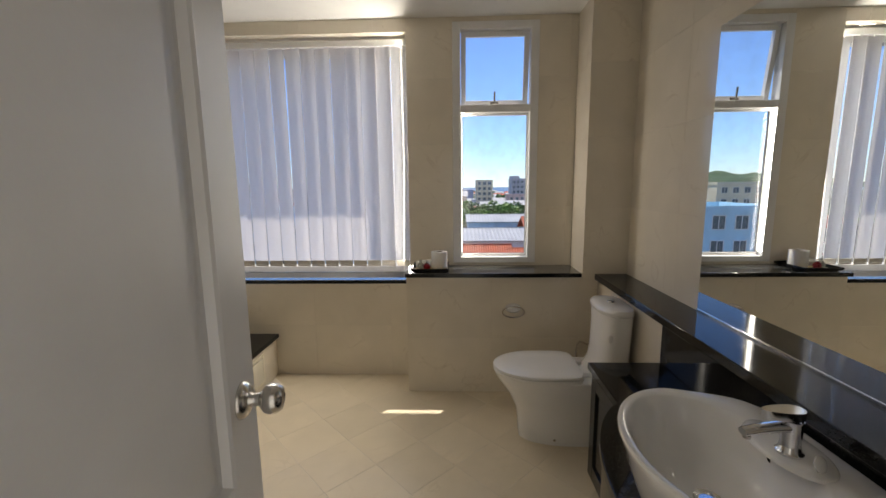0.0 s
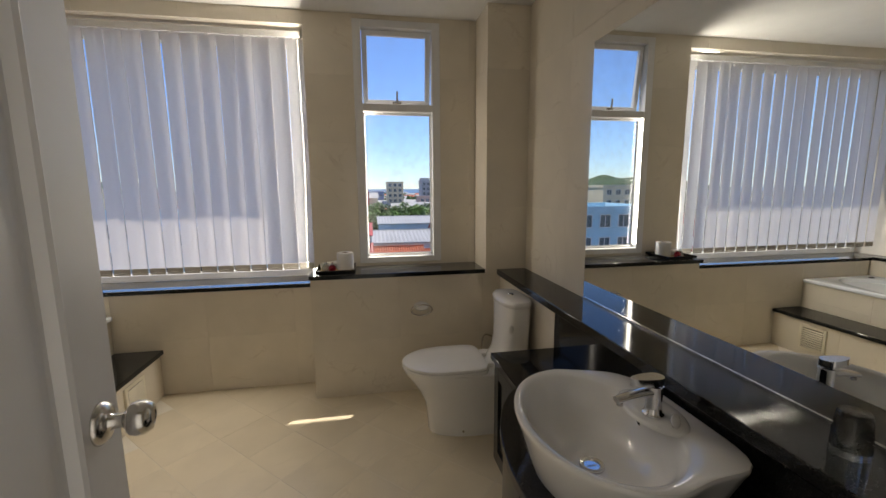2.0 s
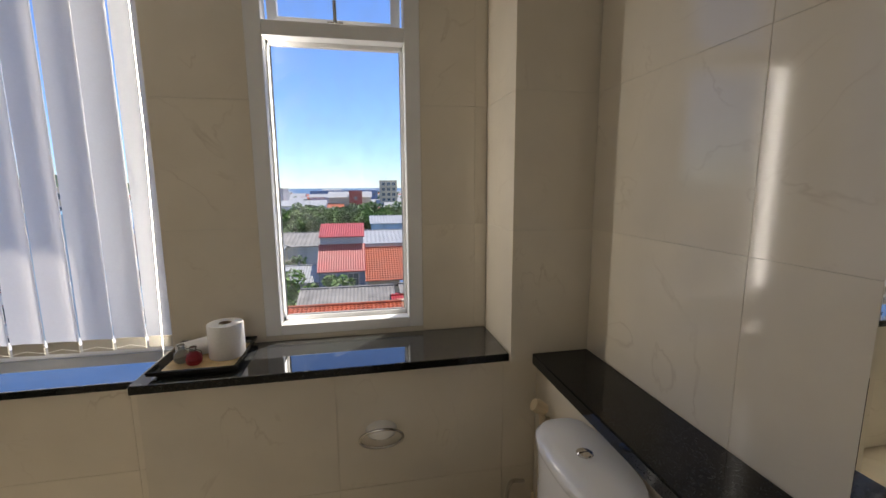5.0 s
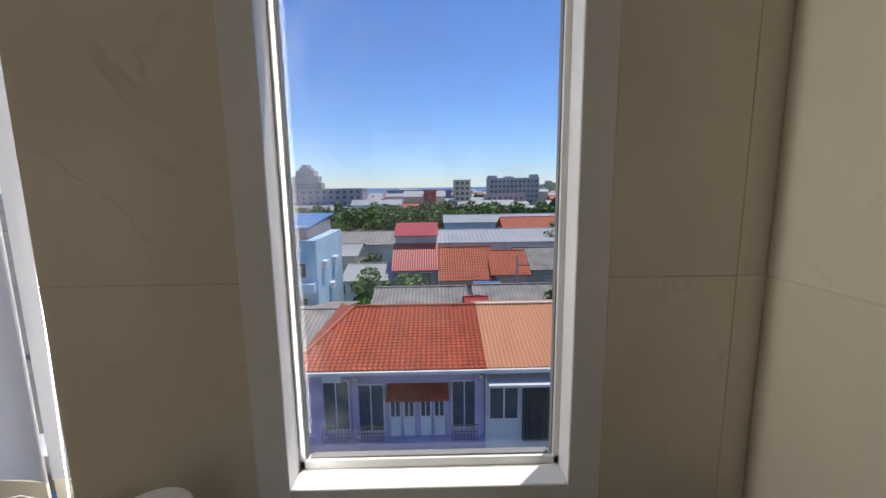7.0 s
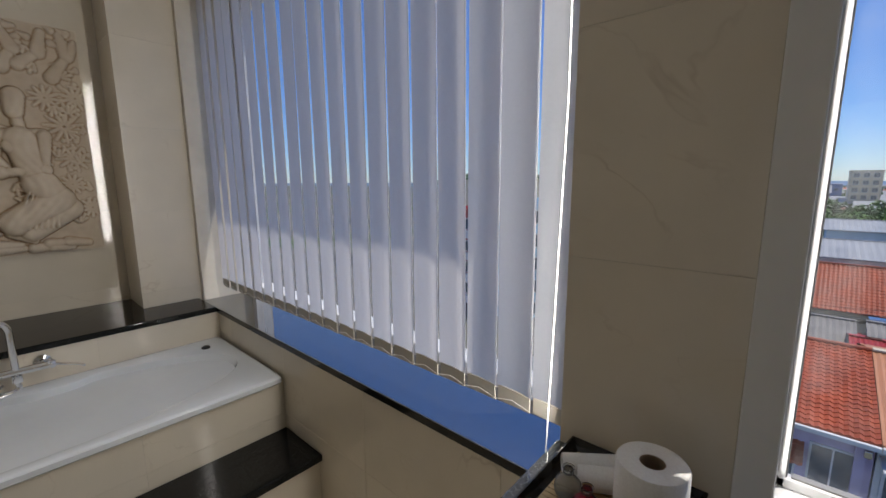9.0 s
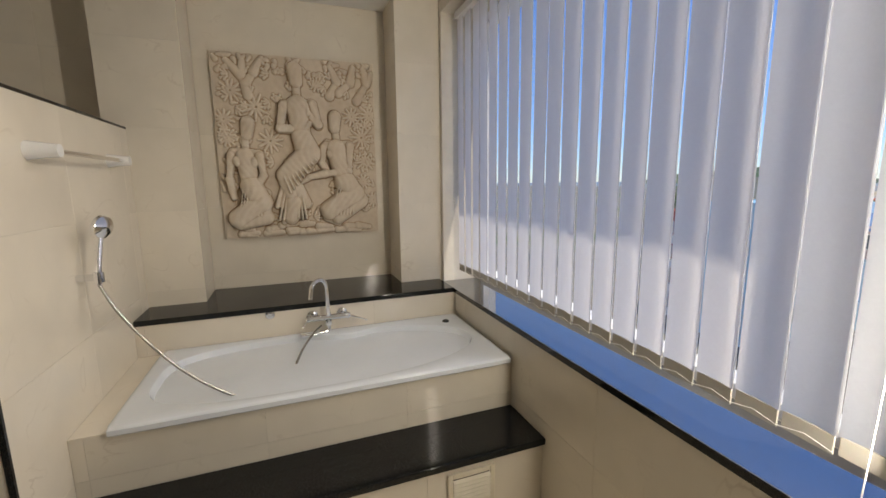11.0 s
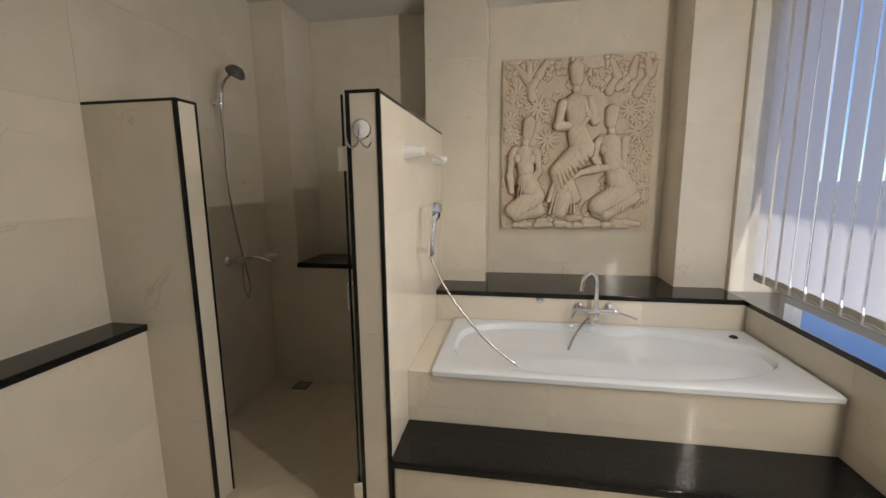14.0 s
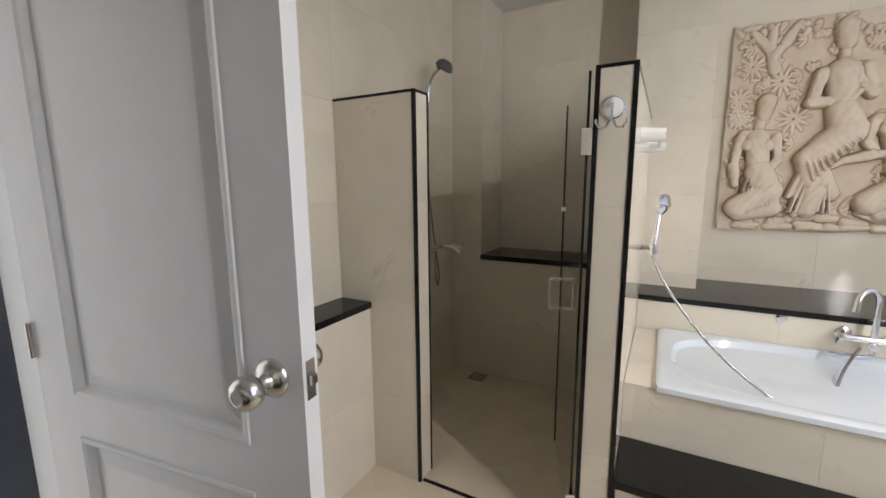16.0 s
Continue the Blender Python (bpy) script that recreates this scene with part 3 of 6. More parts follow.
def vertical_blind():
    y = 3.115
    top, low = 2.49, 0.865
    b = thing("vertical_blind", (-1.582, y, low), "pale grey fabric vertical blind, drawn closed", "blind")
    rail = join(box(-1.12, 1.12, -0.022, 0.022, top - low + 0.005, top - low + 0.045, 0.005), box(-1.12, 1.12, -0.026, -0.022, top - low + 0.0, top - low + 0.012, 0.001))
    part("headrail", rail, M_ALU, b)
    n, wdt = 20, 0.1118
    bm = bmesh.new()
    zs = [0.0, 0.045, (top - low) * 0.5, top - low]
    for z0, z1 in ((0.045, top - low),):
        front = [(-wdt / 2 + wdt * k / 6, 0.006 * math.cos(math.pi * (k / 6 - 0.5))) for k in range(7)]
        bm2 = bmesh.new()
        cols = [[bm2.verts.new((x, yy, z)) for z in (z0, (z0 + z1) / 2, z1)] for x, yy in front]
        for a, c in zip(cols, cols[1:]):
            for k in range(2):
                bm2.faces.new((a[k], c[k], c[k + 1], a[k + 1]))
        for f in bm2.faces:
            f.smooth = True
        join(bm, bm2)
    slat_me = bpy.data.meshes.new("slat")
    bm.to_mesh(slat_me)
    bm.free()
    slat_me.materials.append(M_FABRIC)
    hem_bm = box(-wdt / 2 + 0.002, wdt / 2 - 0.002, 0.001, 0.007, 0.0, 0.046, 0.001)
    hem_me = bpy.data.meshes.new("weight_hem")
    hem_bm.to_mesh(hem_me)
    hem_bm.free()
    hem_me.materials.append(M_FABRIC_HEM)
    carrier_bm = box(-0.012, 0.012, -0.003, 0.003, top - low - 0.004, top - low + 0.012, 0.001)
    car_me = bpy.data.meshes.new("carrier")
    carrier_bm.to_mesh(car_me)
    carrier_bm.free()
    car_me.materials.append(M_ALU)
    edge_bm = box(wdt / 2 - 0.001, wdt / 2 + 0.0042, -0.0010, 0.0010, 0.046, top - low - 0.01)
    edge_me = bpy.data.meshes.new("light_gap_strip")
    edge_bm.to_mesh(edge_me)
    edge_bm.free()
    edge_me.materials.append(M_LIGHT_GAP)
    for i in range(n):
        x = -1.065 + 2.14 * i / (n - 1)
        turn = -5.6 + random.uniform(-0.7, 0.7)
        s = new("slat", slat_me)
        s.parent = b
        s.matrix_basis = pose(x, 0, 0, random.uniform(-0.25, 0.25), random.uniform(-0.15, 0.15), turn)
        for nm, me in (("weight_hem", hem_me), ("carrier", car_me), ("light_gap_strip", edge_me)):
            o = new(nm, me)
            o.parent = s
    # bead chain along the slats' feet, control cord and bead chain at the end
    link = []
    for i in range(n - 1):
        xa = -1.065 + 2.14 * i / (n - 1)
        xb = -1.065 + 2.14 * (i + 1) / (n - 1)
        link += [(xa, -0.006, 0.02), ((xa + xb) / 2, -0.010, 0.010)]
    part("link_chain", tube(link, 0.0012, 5), M_WHITEPUTTY, b)
    part("cord", tube([(1.10, -0.03, top - low), (1.105, -0.034, 0.8), (1.085, -0.036, -0.07)], 0.0016, 6), M_WHITEPUTTY, b, "white pull cord")
    bead = bmesh.new()
    for k in range(150):
        z = top - low - 0.011 * k
        bmesh.ops.create_uvsphere(bead, u_segments=5, v_segments=4, radius=0.0028, matrix=Matrix.Translation((1.135, -0.036, z)))
    part("bead_chain", bead, M_WHITEPUTTY, b)


vertical_blind()

# ---- door and doorway ----
def door():
    hinge = Vector((-0.41, -0.02, 0.0))
    free = Vector((-0.523, 0.79, 0.0))
    turn = math.degrees(math.atan2(free.y - hinge.y, free.x - hinge.x))
    w, h, th = (free - hinge).length, 2.035, 0.04
    d = thing("door_1", hinge, "white painted panel door standing open with a steel knob", "door", kind="structure", turn=turn)
    panels = [(0.135, w - 0.135, 0.20, 0.80), (0.135, w - 0.135, 0.905, 1.915)]
    bm = bmesh.new()
    x0, x1 = panels[0][0], panels[0][1]
    for b in ((0, x0, 0, th, 0.008, h), (x1, w, 0, th, 0.008, h), (x0, x1, 0, th, 0.008, 0.20), (x0, x1, 0, th, 0.80, 0.905), (x0, x1, 0, th, 1.915, h)):
        box(*b, bm=bm)
    bmesh.ops.remove_doubles(bm, verts=bm.verts, dist=0.0001)
    part("leaf_frame", bm, M_DOOR, d)
    for a, c, z0, z1 in panels:
        p = bmesh.new()
        for side, y_face in ((1, 0.0), (-1, th)):
            rings = []
            for inset, depth in ((0.0, 0.0), (0.001, -0.005), (0.007, -0.007), (0.016, -0.003), (0.024, 0.012), (0.034, 0.013), (0.06, 0.006), (0.066, 0.005)):
                y = y_face + side * depth
                rings.append([(a + inset, y, z0 + inset), (c - inset, y, z0 + inset), (c - inset, y, z1 - inset), (a + inset, y, z1 - inset)])
            vs = [[p.verts.new(q) for q in r] for r in rings]
            for r, s in zip(vs, vs[1:]):
                for i in range(4):
                    p.faces.new((r[i], r[(i + 1) % 4], s[(i + 1) % 4], s[i]))
            p.faces.new(vs[-1])
        bmesh.ops.recalc_face_normals(p, faces=p.faces)
        part("panel", p, M_DOOR, d)
    prof = [(0.0, 0.0), (0.034, 0.0), (0.034, 0.003), (0.028, 0.011), (0.014, 0.015), (0.0115, 0.02), (0.0115, 0.034), (0.017, 0.038), (0.025, 0.045), (0.0275, 0.055), (0.0265, 0.066), (0.021, 0.0745), (0.012, 0.0775), (0.011, 0.0765), (0.0, 0.0765)]
    prof = [(r * 1.12, z * 1.05) for r, z in prof]
    for y, rx in ((0.0, 90), (th, -90)):
        k = part("knob", spun(prof, 32), M_STEEL, d, "round satin steel knob", True, pose(w - 0.07, y, 1.055, rx, 0, 0))
        part("keyhole", box(-0.002, 0.002, -0.007, 0.007, 0.0755, 0.0772), M_DARK, k)
    latch = part("latch_plate", box(w - 0.001, w + 0.0015, 0.008, 0.032, 1.017, 1.093, 0.0006), M_STEEL, d)
    part("latch_bolt", prism([(w + 0.001, 0.012), (w + 0.012, 0.012), (w + 0.009, 0.028), (w + 0.001, 0.028)], 1.047, 1.065), M_STEEL, latch)
    for z in (0.22, 1.03, 1.84):
        part("hinge", spun([(0.0, -0.045), (0.006, -0.045), (0.006, 0.045), (0.0, 0.045)], 12, (-0.004, -0.006, z)), M_STEEL, d)


door()


def doorway():
    f = thing("door_frame", (-0.02, YS, 0), "white painted wooden door frame in the tiled wall", "door frame", kind="structure")
    bm = bmesh.new()
    for a, b in ((-0.425, -0.395), (0.405, 0.435)):
        box(a, b, -0.16, 0.0, 0, 2.07, 0.002, bm=bm)
    box(-0.395, 0.405, -0.16, 0.0, 2.04, 2.07, 0.002, bm=bm)
    part("jamb", bm, M_DOOR, f)
    bm = bmesh.new()
    for b in ((-0.455, -0.41, 0.0, 0.012, 0, 2.1), (0.42, 0.495, 0.0, 0.012, 0, 2.1), (-0.41, 0.42, 0.0, 0.012, 2.055, 2.1)):
        box(*b, 0.003, bm=bm)
    part("casing", bm, M_DOOR, f)


doorway()

# ---- mirror, vanity, basin ----
M_MIRROR = plain("silver_mirror", (0.86, 0.88, 0.87), 0.0, 1.0, vary=0.01)
M_MIRROR.node_tree.nodes["Principled BSDF"].inputs["Roughness"].default_value = 0.0
for l in list(M_MIRROR.node_tree.links):
    if l.to_socket.name == "Roughness":
        M_MIRROR.node_tree.links.remove(l)
solid("wall_mirror", box(XE - 0.006, XE - 0.001, 0.0, 1.885, 0.888, 2.15, 0.002), M_MIRROR, "large frameless mirror above the black granite ledge", "mirror")
solid("backsplash", box(XL, XE - 0.002, YS + 0.002, 1.858, 0.6, 0.844, 0.002), M_GRANITE, "black granite backsplash behind the basin", "backsplash")
solid("mirror_trim", box(XE - 0.010, XE - 0.0065, 0.0, 1.885, 0.886, 0.894), M_STEEL, "thin metal strip at the mirror's foot", "trim", kind="structure")


def bulge(y):
    """The counter's front line: straight, swelling out round the basin."""
    s = max(0.0, 1 - ((y - 0.96) / 0.52) ** 2)
    return 0.548 - 0.195 * s ** 0.75


def vanity():
    v = thing("vanity", (0.7, 0.95, 0), "black vanity with a curved front and panelled doors", "vanity")
    ox, oy = 0.7, 0.95
    ys = [0.0 + 1.855 * k / 60 for k in range(61)]
    outline = [(bulge(y) - ox, y - oy) for y in ys] + [(XL - 0.002 - ox, 1.855 - oy), (XL - 0.002 - ox, -oy)]
    part("countertop", prism(outline, 0.605, 0.635, 0.004), M_GRANITE, v)
    outline = [(bulge(y) + 0.028 - ox, y - oy) for y in ys[1:-1]] + [(XL - 0.01 - ox, 1.84 - oy), (XL - 0.01 - ox, 0.02 - oy)]
    part("carcass", prism(outline, 0.06, 0.604), M_BLACKWOOD, v)
    outline = [(bulge(y) + 0.07 - ox, y - oy) for y in ys[2:-2]] + [(XL - 0.02 - ox, 1.80 - oy), (XL - 0.02 - ox, 0.06 - oy)]
    part("plinth", prism(outline, 0.0, 0.06), M_BLACKWOOD, v)
    for y0, y1 in ((1.48, 1.82), (0.04, 0.42)):
        bm = bmesh.new()
        x = 0.576 - ox
        a, b = y0 - oy, y1 - oy
        for q in ((x - 0.018, x, a, a + 0.06, 0.08, 0.59), (x - 0.018, x, b - 0.06, b, 0.08, 0.59), (x - 0.018, x, a + 0.06, b - 0.06, 0.08, 0.15), (x - 0.018, x, a + 0.06, b - 0.06, 0.53, 0.59), (x - 0.008, x, a + 0.06, b - 0.06, 0.15, 0.53)):
            box(*q, 0.002, bm=bm)
        part("door", bm, M_BLACKWOOD, v)
    # the curved doors below the basin
    for ya, yb in ((0.46, 0.955), (0.965, 1.45)):
        yy = [ya + (yb - ya) * k / 16 for k in range(17)]
        out = [(bulge(y) + 0.012 - ox, y - oy) for y in yy] + [(bulge(y) + 0.027 - ox, y - oy) for y in reversed(yy)]
        part("door", prism(out, 0.08, 0.59), M_BLACKWOOD, v)


M_BLACKWOOD = plain("black_lacquered_wood", (0.013, 0.013, 0.014), 0.18, vary=0.2, bump=0.02)
vanity()


def basin():
    cx, cy = 0.62, 0.965
    b = thing("washbasin", (cx, cy, 0.635), "white oval ceramic washbasin set into the black counter", "washbasin")
    n = 72

    def outer(scale, z, back):
        ring = []
        for k in range(n):
            a = 2 * math.pi * k / n
            c, s = math.cos(a), math.sin(a)
            if c <= 0:
                x, y = 0.25 * c, 0.318 * s
            else:
                p = 7.0 if s < 0 else 3.2
                r = (abs(c) ** p + abs(s) ** p) ** (-1 / p)
                blend = min(1, c * 1.6)
                x = (0.25 * c) * (1 - blend) + 0.255 * c * r * blend
                y = (0.318 * s) * (1 - blend) + 0.29 * s * r * blend
            ring.append((x * scale + (0.0 if x < 0 else back * 0), y * scale, z))
        return ring

    def inner(sx, sy, z, ox=-0.03):
        return [(ox + sx * math.cos(2 * math.pi * k / n), sy * math.sin(2 * math.pi * k / n), z) for k in range(n)]

    rings = [outer(0.80, 0.001, 0), outer(0.88, 0.06, 0), outer(0.97, 0.135, 0), outer(0.995, 0.152, 0), outer(1.0, 0.160, 0), outer(0.992, 0.166, 0), outer(0.97, 0.1675, 0), inner(0.2, 0.285, 0.164), inner(0.192, 0.275, 0.158),
             inner(0.178, 0.255, 0.125), inner(0.158, 0.228, 0.08), inner(0.125, 0.18, 0.035), inner(0.07, 0.10, 0.012), inner(0.03, 0.03, 0.008)]
    part("bowl", loft(rings), M_CERAMIC, b, "", True)
    part("drain", join(spun([(0.0, 0.003), (0.022, 0.003), (0.024, 0.006), (0.034, 0.008), (0.037, 0.004), (0.037, -0.004)], 28, (-0.03, 0, 0.008)), box(-0.045, -0.015, -0.002, 0.002, 0.012, 0.0135)), M_CHROME, b, "chrome waste with a cross", True)
    part("overflow", spun([(0.0, 0.0), (0.012, 0.0), (0.014, 0.002), (0.014, -0.003)], 20, (0, 0, 0), (1, 0.45)), M_DARK, b, "dark overflow slot", False, pose(0.14, 0.03, 0.115, 0, -62, 90))
    # raised tap deck
    deck = []
    for s, z in ((1.0, 0.160), (0.97, 0.168), (0.9, 0.172), (0.6, 0.173)):
        deck.append([(0.155 + s * 0.075 * math.cos(2 * math.pi * k / 40), s * 0.13 * math.sin(2 * math.pi * k / 40), z) for k in range(40)])
    part("tap_deck", loft(deck), M_CERAMIC, b, "", True)


basin()


def basin_tap():
    t = thing("basin_tap", (0.757, 0.935, 0.807), "chrome single-lever tap on the washbasin", "tap")
    part("body", spun([(0.0, 0.0), (0.03, 0.0), (0.03, 0.006), (0.024, 0.012), (0.022, 0.03), (0.0225, 0.085), (0.024, 0.09), (0.0, 0.092)], 28), M_CHROME, t, "", True)
    sp = []
    for k in range(9):
        u = k / 8
        x = -0.015 - 0.105 * u
        z = 0.072 - 0.006 * u - 0.01 * u * u
        w, hh = 0.019 - 0.003 * u, 0.013 - 0.004 * u
        sp.append([(x, w * math.cos(2 * math.pi * i / 16), z + hh * math.sin(2 * math.pi * i / 16)) for i in range(16)])
    part("spout", loft(sp), M_CHROME, t, "", True)
    part("aerator", spun([(0.0, 0.0), (0.009, 0.0), (0.009, 0.008), (0.0, 0.008)], 16, (-0.108, 0, 0.04)), M_STEEL, t)
    lever = [[(0.024 * math.cos(2 * math.pi * i / 24) - (0.055 if math.cos(2 * math.pi * i / 24) < 0 else 0) * abs(math.cos(2 * math.pi * i / 24)), 0.023 * math.sin(2 * math.pi * i / 24), z + 0.0)
              for i in range(24)] for z in (0.096, 0.1, 0.114, 0.118)]
    part("lever", loft(lever), M_CHROME, t, "", True)
    s = thing("stopper", (0.775, 0.868, 0.803), "small round white basin stopper behind the tap", "stopper")
    part("disc", spun([(0.0, -0.006), (0.014, -0.006), (0.019, -0.002), (0.02, 0.002), (0.012, 0.007), (0.0, 0.006)], 24), M_CERAMIC, s, "", True, pose(0, 0, 0.02, 70, 0, 20))


basin_tap()
g = thing("drinking_glass", (0.975, 0.60, Z_SILL), "clear glass tumbler upside down on the ledge", "glass")
M_TUMBLER, tt, tp = nodes_of("clear_tumbler_glass")
tp.inputs["Base Color"].default_value, tp.inputs["Roughness"].default_value, tp.inputs["Transmission Weight"].default_value, tp.inputs["IOR"].default_value = (0.95, 0.97, 0.97, 1), 0.02, 1.0, 1.45
part("tumbler", spun([(0.036, 0.0), (0.034, 0.05), (0.03, 0.092), (0.027, 0.098), (0.0, 0.099), (0.0, 0.088), (0.026, 0.087), (0.031, 0.05), (0.0335, 0.0), (0.036, 0.0)], 32), M_TUMBLER, g, "", True)


# ---- toilet ----
def toilet():
    ox, oy = 0.5, 2.25
    t = thing("toilet", (ox, oy, 0), "white one-piece ceramic toilet with the lid closed", "toilet")
    n = 48

    def ring(xf, xb, hw, z, pinch=2.0, back=5.0):
        c0, out = (xf + xb) / 2, []
        a0 = (xb - xf) / 2
        for k in range(n):
            a = 2 * math.pi * k / n
            c, s = math.cos(a), math.sin(a)
            p = pinch if c < 0 else back
            r = (abs(c) ** p + abs(s) ** p) ** (-1 / p)
            out.append((c0 + a0 * c * r - ox, hw * s * r, z))
        return out

    body = [ring(0.285, 0.865, 0.118, 0.0), ring(0.28, 0.865, 0.12, 0.02), ring(0.275, 0.865, 0.122, 0.10), ring(0.262, 0.865, 0.128, 0.19), ring(0.225, 0.865, 0.148, 0.27), ring(0.175, 0.865, 0.172, 0.34), ring(0.145, 0.865, 0.185, 0.385), ring(0.138, 0.865, 0.187, 0.405), ring(0.145, 0.86, 0.182, 0.412)]
    part("bowl", loft(body), M_CERAMIC, t, "", True)
    part("seat", loft([ring(0.134, 0.62, 0.189, 0.414, 1.9, 7), ring(0.130, 0.62, 0.192, 0.42, 1.9, 7), ring(0.132, 0.62, 0.19, 0.43, 1.9, 7)]), M_SEAT, t, "", True)
    part("lid", loft([ring(0.134, 0.615, 0.188, 0.433, 1.9, 7), ring(0.128, 0.617, 0.193, 0.438, 1.9, 7), ring(0.13, 0.615, 0.191, 0.449, 1.9, 7), ring(0.16, 0.60, 0.17, 0.457, 1.9, 7), ring(0.24, 0.55, 0.10, 0.46, 1.9, 7)]), M_SEAT, t, "", True)
    for y in (-0.075, 0.075):
        part("lid_hinge", box(0.612 - ox, 0.66 - ox, y - 0.022, y + 0.022, 0.412, 0.44, 0.008, 3), M_SEAT, t)

    def oval(xf, xb, hw, z):
        return ring(xf, xb, hw, z, 2.6, 3.2)

    part("cistern", loft([oval(0.63, 0.872, 0.15, 0.40), oval(0.66, 0.874, 0.15, 0.43), oval(0.69, 0.876, 0.152, 0.48), oval(0.703, 0.878, 0.157, 0.56), oval(0.708, 0.88, 0.168, 0.70), oval(0.706, 0.882, 0.173, 0.78)]), M_CERAMIC, t, "", True)
    part("cistern_lid", loft([oval(0.703, 0.884, 0.174, 0.782), oval(0.70, 0.885, 0.177, 0.786), oval(0.70, 0.885, 0.177, 0.803), oval(0.71, 0.88, 0.168, 0.815), oval(0.74, 0.86, 0.12, 0.821)]), M_CERAMIC, t, "", True)
    btn = part("flush_button", spun([(0.0, 0.007), (0.017, 0.006), (0.019, 0.003), (0.021, 0.003), (0.021, 0.0)], 24, (0.79 - ox, 0.0, 0.82)), M_CHROME, t, "chrome two-part flush button", True)
    part("button_gap", box(0.772 - ox, 0.808 - ox, -0.001, 0.001, 0.8265, 0.8275), M_DARK, btn)
    part("maker_mark", spun([(0.0, 0.0015), (0.022, 0.001), (0.024, 0.0)], 24, (0, 0, 0), (0.6, 1.0)), M_CERAMIC, t, "raised oval mark", True, pose(0.74 - ox, -0.164, 0.66, 90, 0, 0))
    part("floor_bolt", spun([(0.0, 0.004), (0.007, 0.003), (0.008, 0.0)], 12), M_STEEL, t, "", False, pose(0.47 - ox, -0.121, 0.04, 90, 0, 0))
    hose = smooth_path([(0.66 - ox, 0.17, 0.40), (0.70 - ox, 0.30, 0.43), (0.76 - ox, 0.42, 0.42), (0.83 - ox, 0.47, 0.38)], 5)
    part("supply_hose", tube(hose, 0.007, 8), M_STEEL, t, "braided metal hose")


M_SEAT = plain("white_seat_plastic", (0.80, 0.79, 0.77), 0.22, vary=0.02)
toilet()

ring_holder = thing("toilet_roll_holder", (0.31, YP, 0.63), "white ceramic holder with a thin empty ring", "roll holder")
part("mount", join(spun([(0.0, 0.036), (0.026, 0.034), (0.038, 0.022), (0.042, 0.0)], 24, (0, 0, 0), (1.3, 0.8)), bmesh.new()), M_CERAMIC, ring_holder, "", True, pose(0, 0, 0.0, 90, 0, 0))
rp = [(0.075 * math.cos(2 * math.pi * k / 32), -0.02 - 0.012 * math.sin(2 * math.pi * k / 32), -0.025 + 0.042 * math.sin(2 * math.pi * k / 32)) for k in range(33)]
part("ring", tube(rp, 0.005, 8), M_STEEL, ring_holder, "", True)

spray = thing("bidet_spray", (0.872, 2.63, 0.68), "beige plastic hand spray hanging beside the toilet", "hand spray")
M_BEIGE = plain("aged_beige_plastic", (0.62, 0.50, 0.33), 0.35, vary=0.1)
part("head", spun([(0.0, 0.03), (0.02, 0.028), (0.024, 0.01), (0.02, -0.02), (0.0, -0.025)], 20), M_BEIGE, spray, "", True, pose(-0.025, 0, 0.045, 0, -60, 0))
part("grip", tube(smooth_path([(-0.02, 0, 0.035), (-0.012, 0, -0.02), (-0.008, 0.0, -0.09)], 5), 0.012, 10), M_BEIGE, spray, "", True)
part("wall_hook", box(-0.012, 0.016, -0.014, 0.014, -0.03, 0.0, 0.004), M_BEIGE, spray)
part("hose", tube(smooth_path([(-0.008, 0, -0.09), (-0.015, 0.01, -0.25), (-0.03, 0.03, -0.40), (-0.02, 0.05, -0.32)], 6), 0.006, 8), M_BEIGE, spray)

# ---- tray on the sill ----
tray = thing("tray", (-0.275, 2.895, Z_SILL), "black lacquered tray with a woven bamboo bottom", "tray")
M_LACQUER = plain("black_lacquer", (0.012, 0.011, 0.011), 0.15, vary=0.2)
tr_rings = []
for s, z in ((-0.02, 0.0), (0.004, 0.012), (0.008, 0.026), (0.003, 0.028), (-0.004, 0.014), (-0.012, 0.007)):
    tr_rings.append([(-0.125 - s, -0.13 - s, z), (0.125 + s, -0.13 - s, z), (0.125 + s, 0.13 + s, z), (-0.125 - s, 0.13 + s, z)])
part("rim", loft(tr_rings, False), M_LACQUER, tray)
part("base", box(-0.112, 0.112, -0.117, 0.117, 0.001, 0.007), M_LACQUER, tray)
M_BAMBOO = plain("bamboo_strip", (0.55, 0.40, 0.20), 0.5, vary=0.25, scale=30, bump=0.2)
for k in range(18):
    part("bamboo_slat", box(-0.11, 0.11, -0.115 + 0.0128 * k, -0.115 + 0.0128 * k + 0.0115, 0.0072, 0.0092, 0.0008, 1), M_BAMBOO, tray)


def paper():
    m, t, p = nodes_of("soft_tissue_paper")
    n = noise_node(t, 250, 3)
    r = ramp_node(t, n.outputs["Fac"], [(0.3, (0.78, 0.76, 0.74)), (0.7, (0.85, 0.84, 0.82))])
    t.links.new(r.outputs["Color"], p.inputs["Base Color"])
    p.inputs["Roughness"].default_value = 0.95
    p.inputs["Subsurface Weight"].default_value = 0.15
    p.inputs["Subsurface Radius"].default_value = (0.01, 0.008, 0.006)
    bump_on(t, p, n.outputs["Fac"], 0.3, 0.0008)
    return m


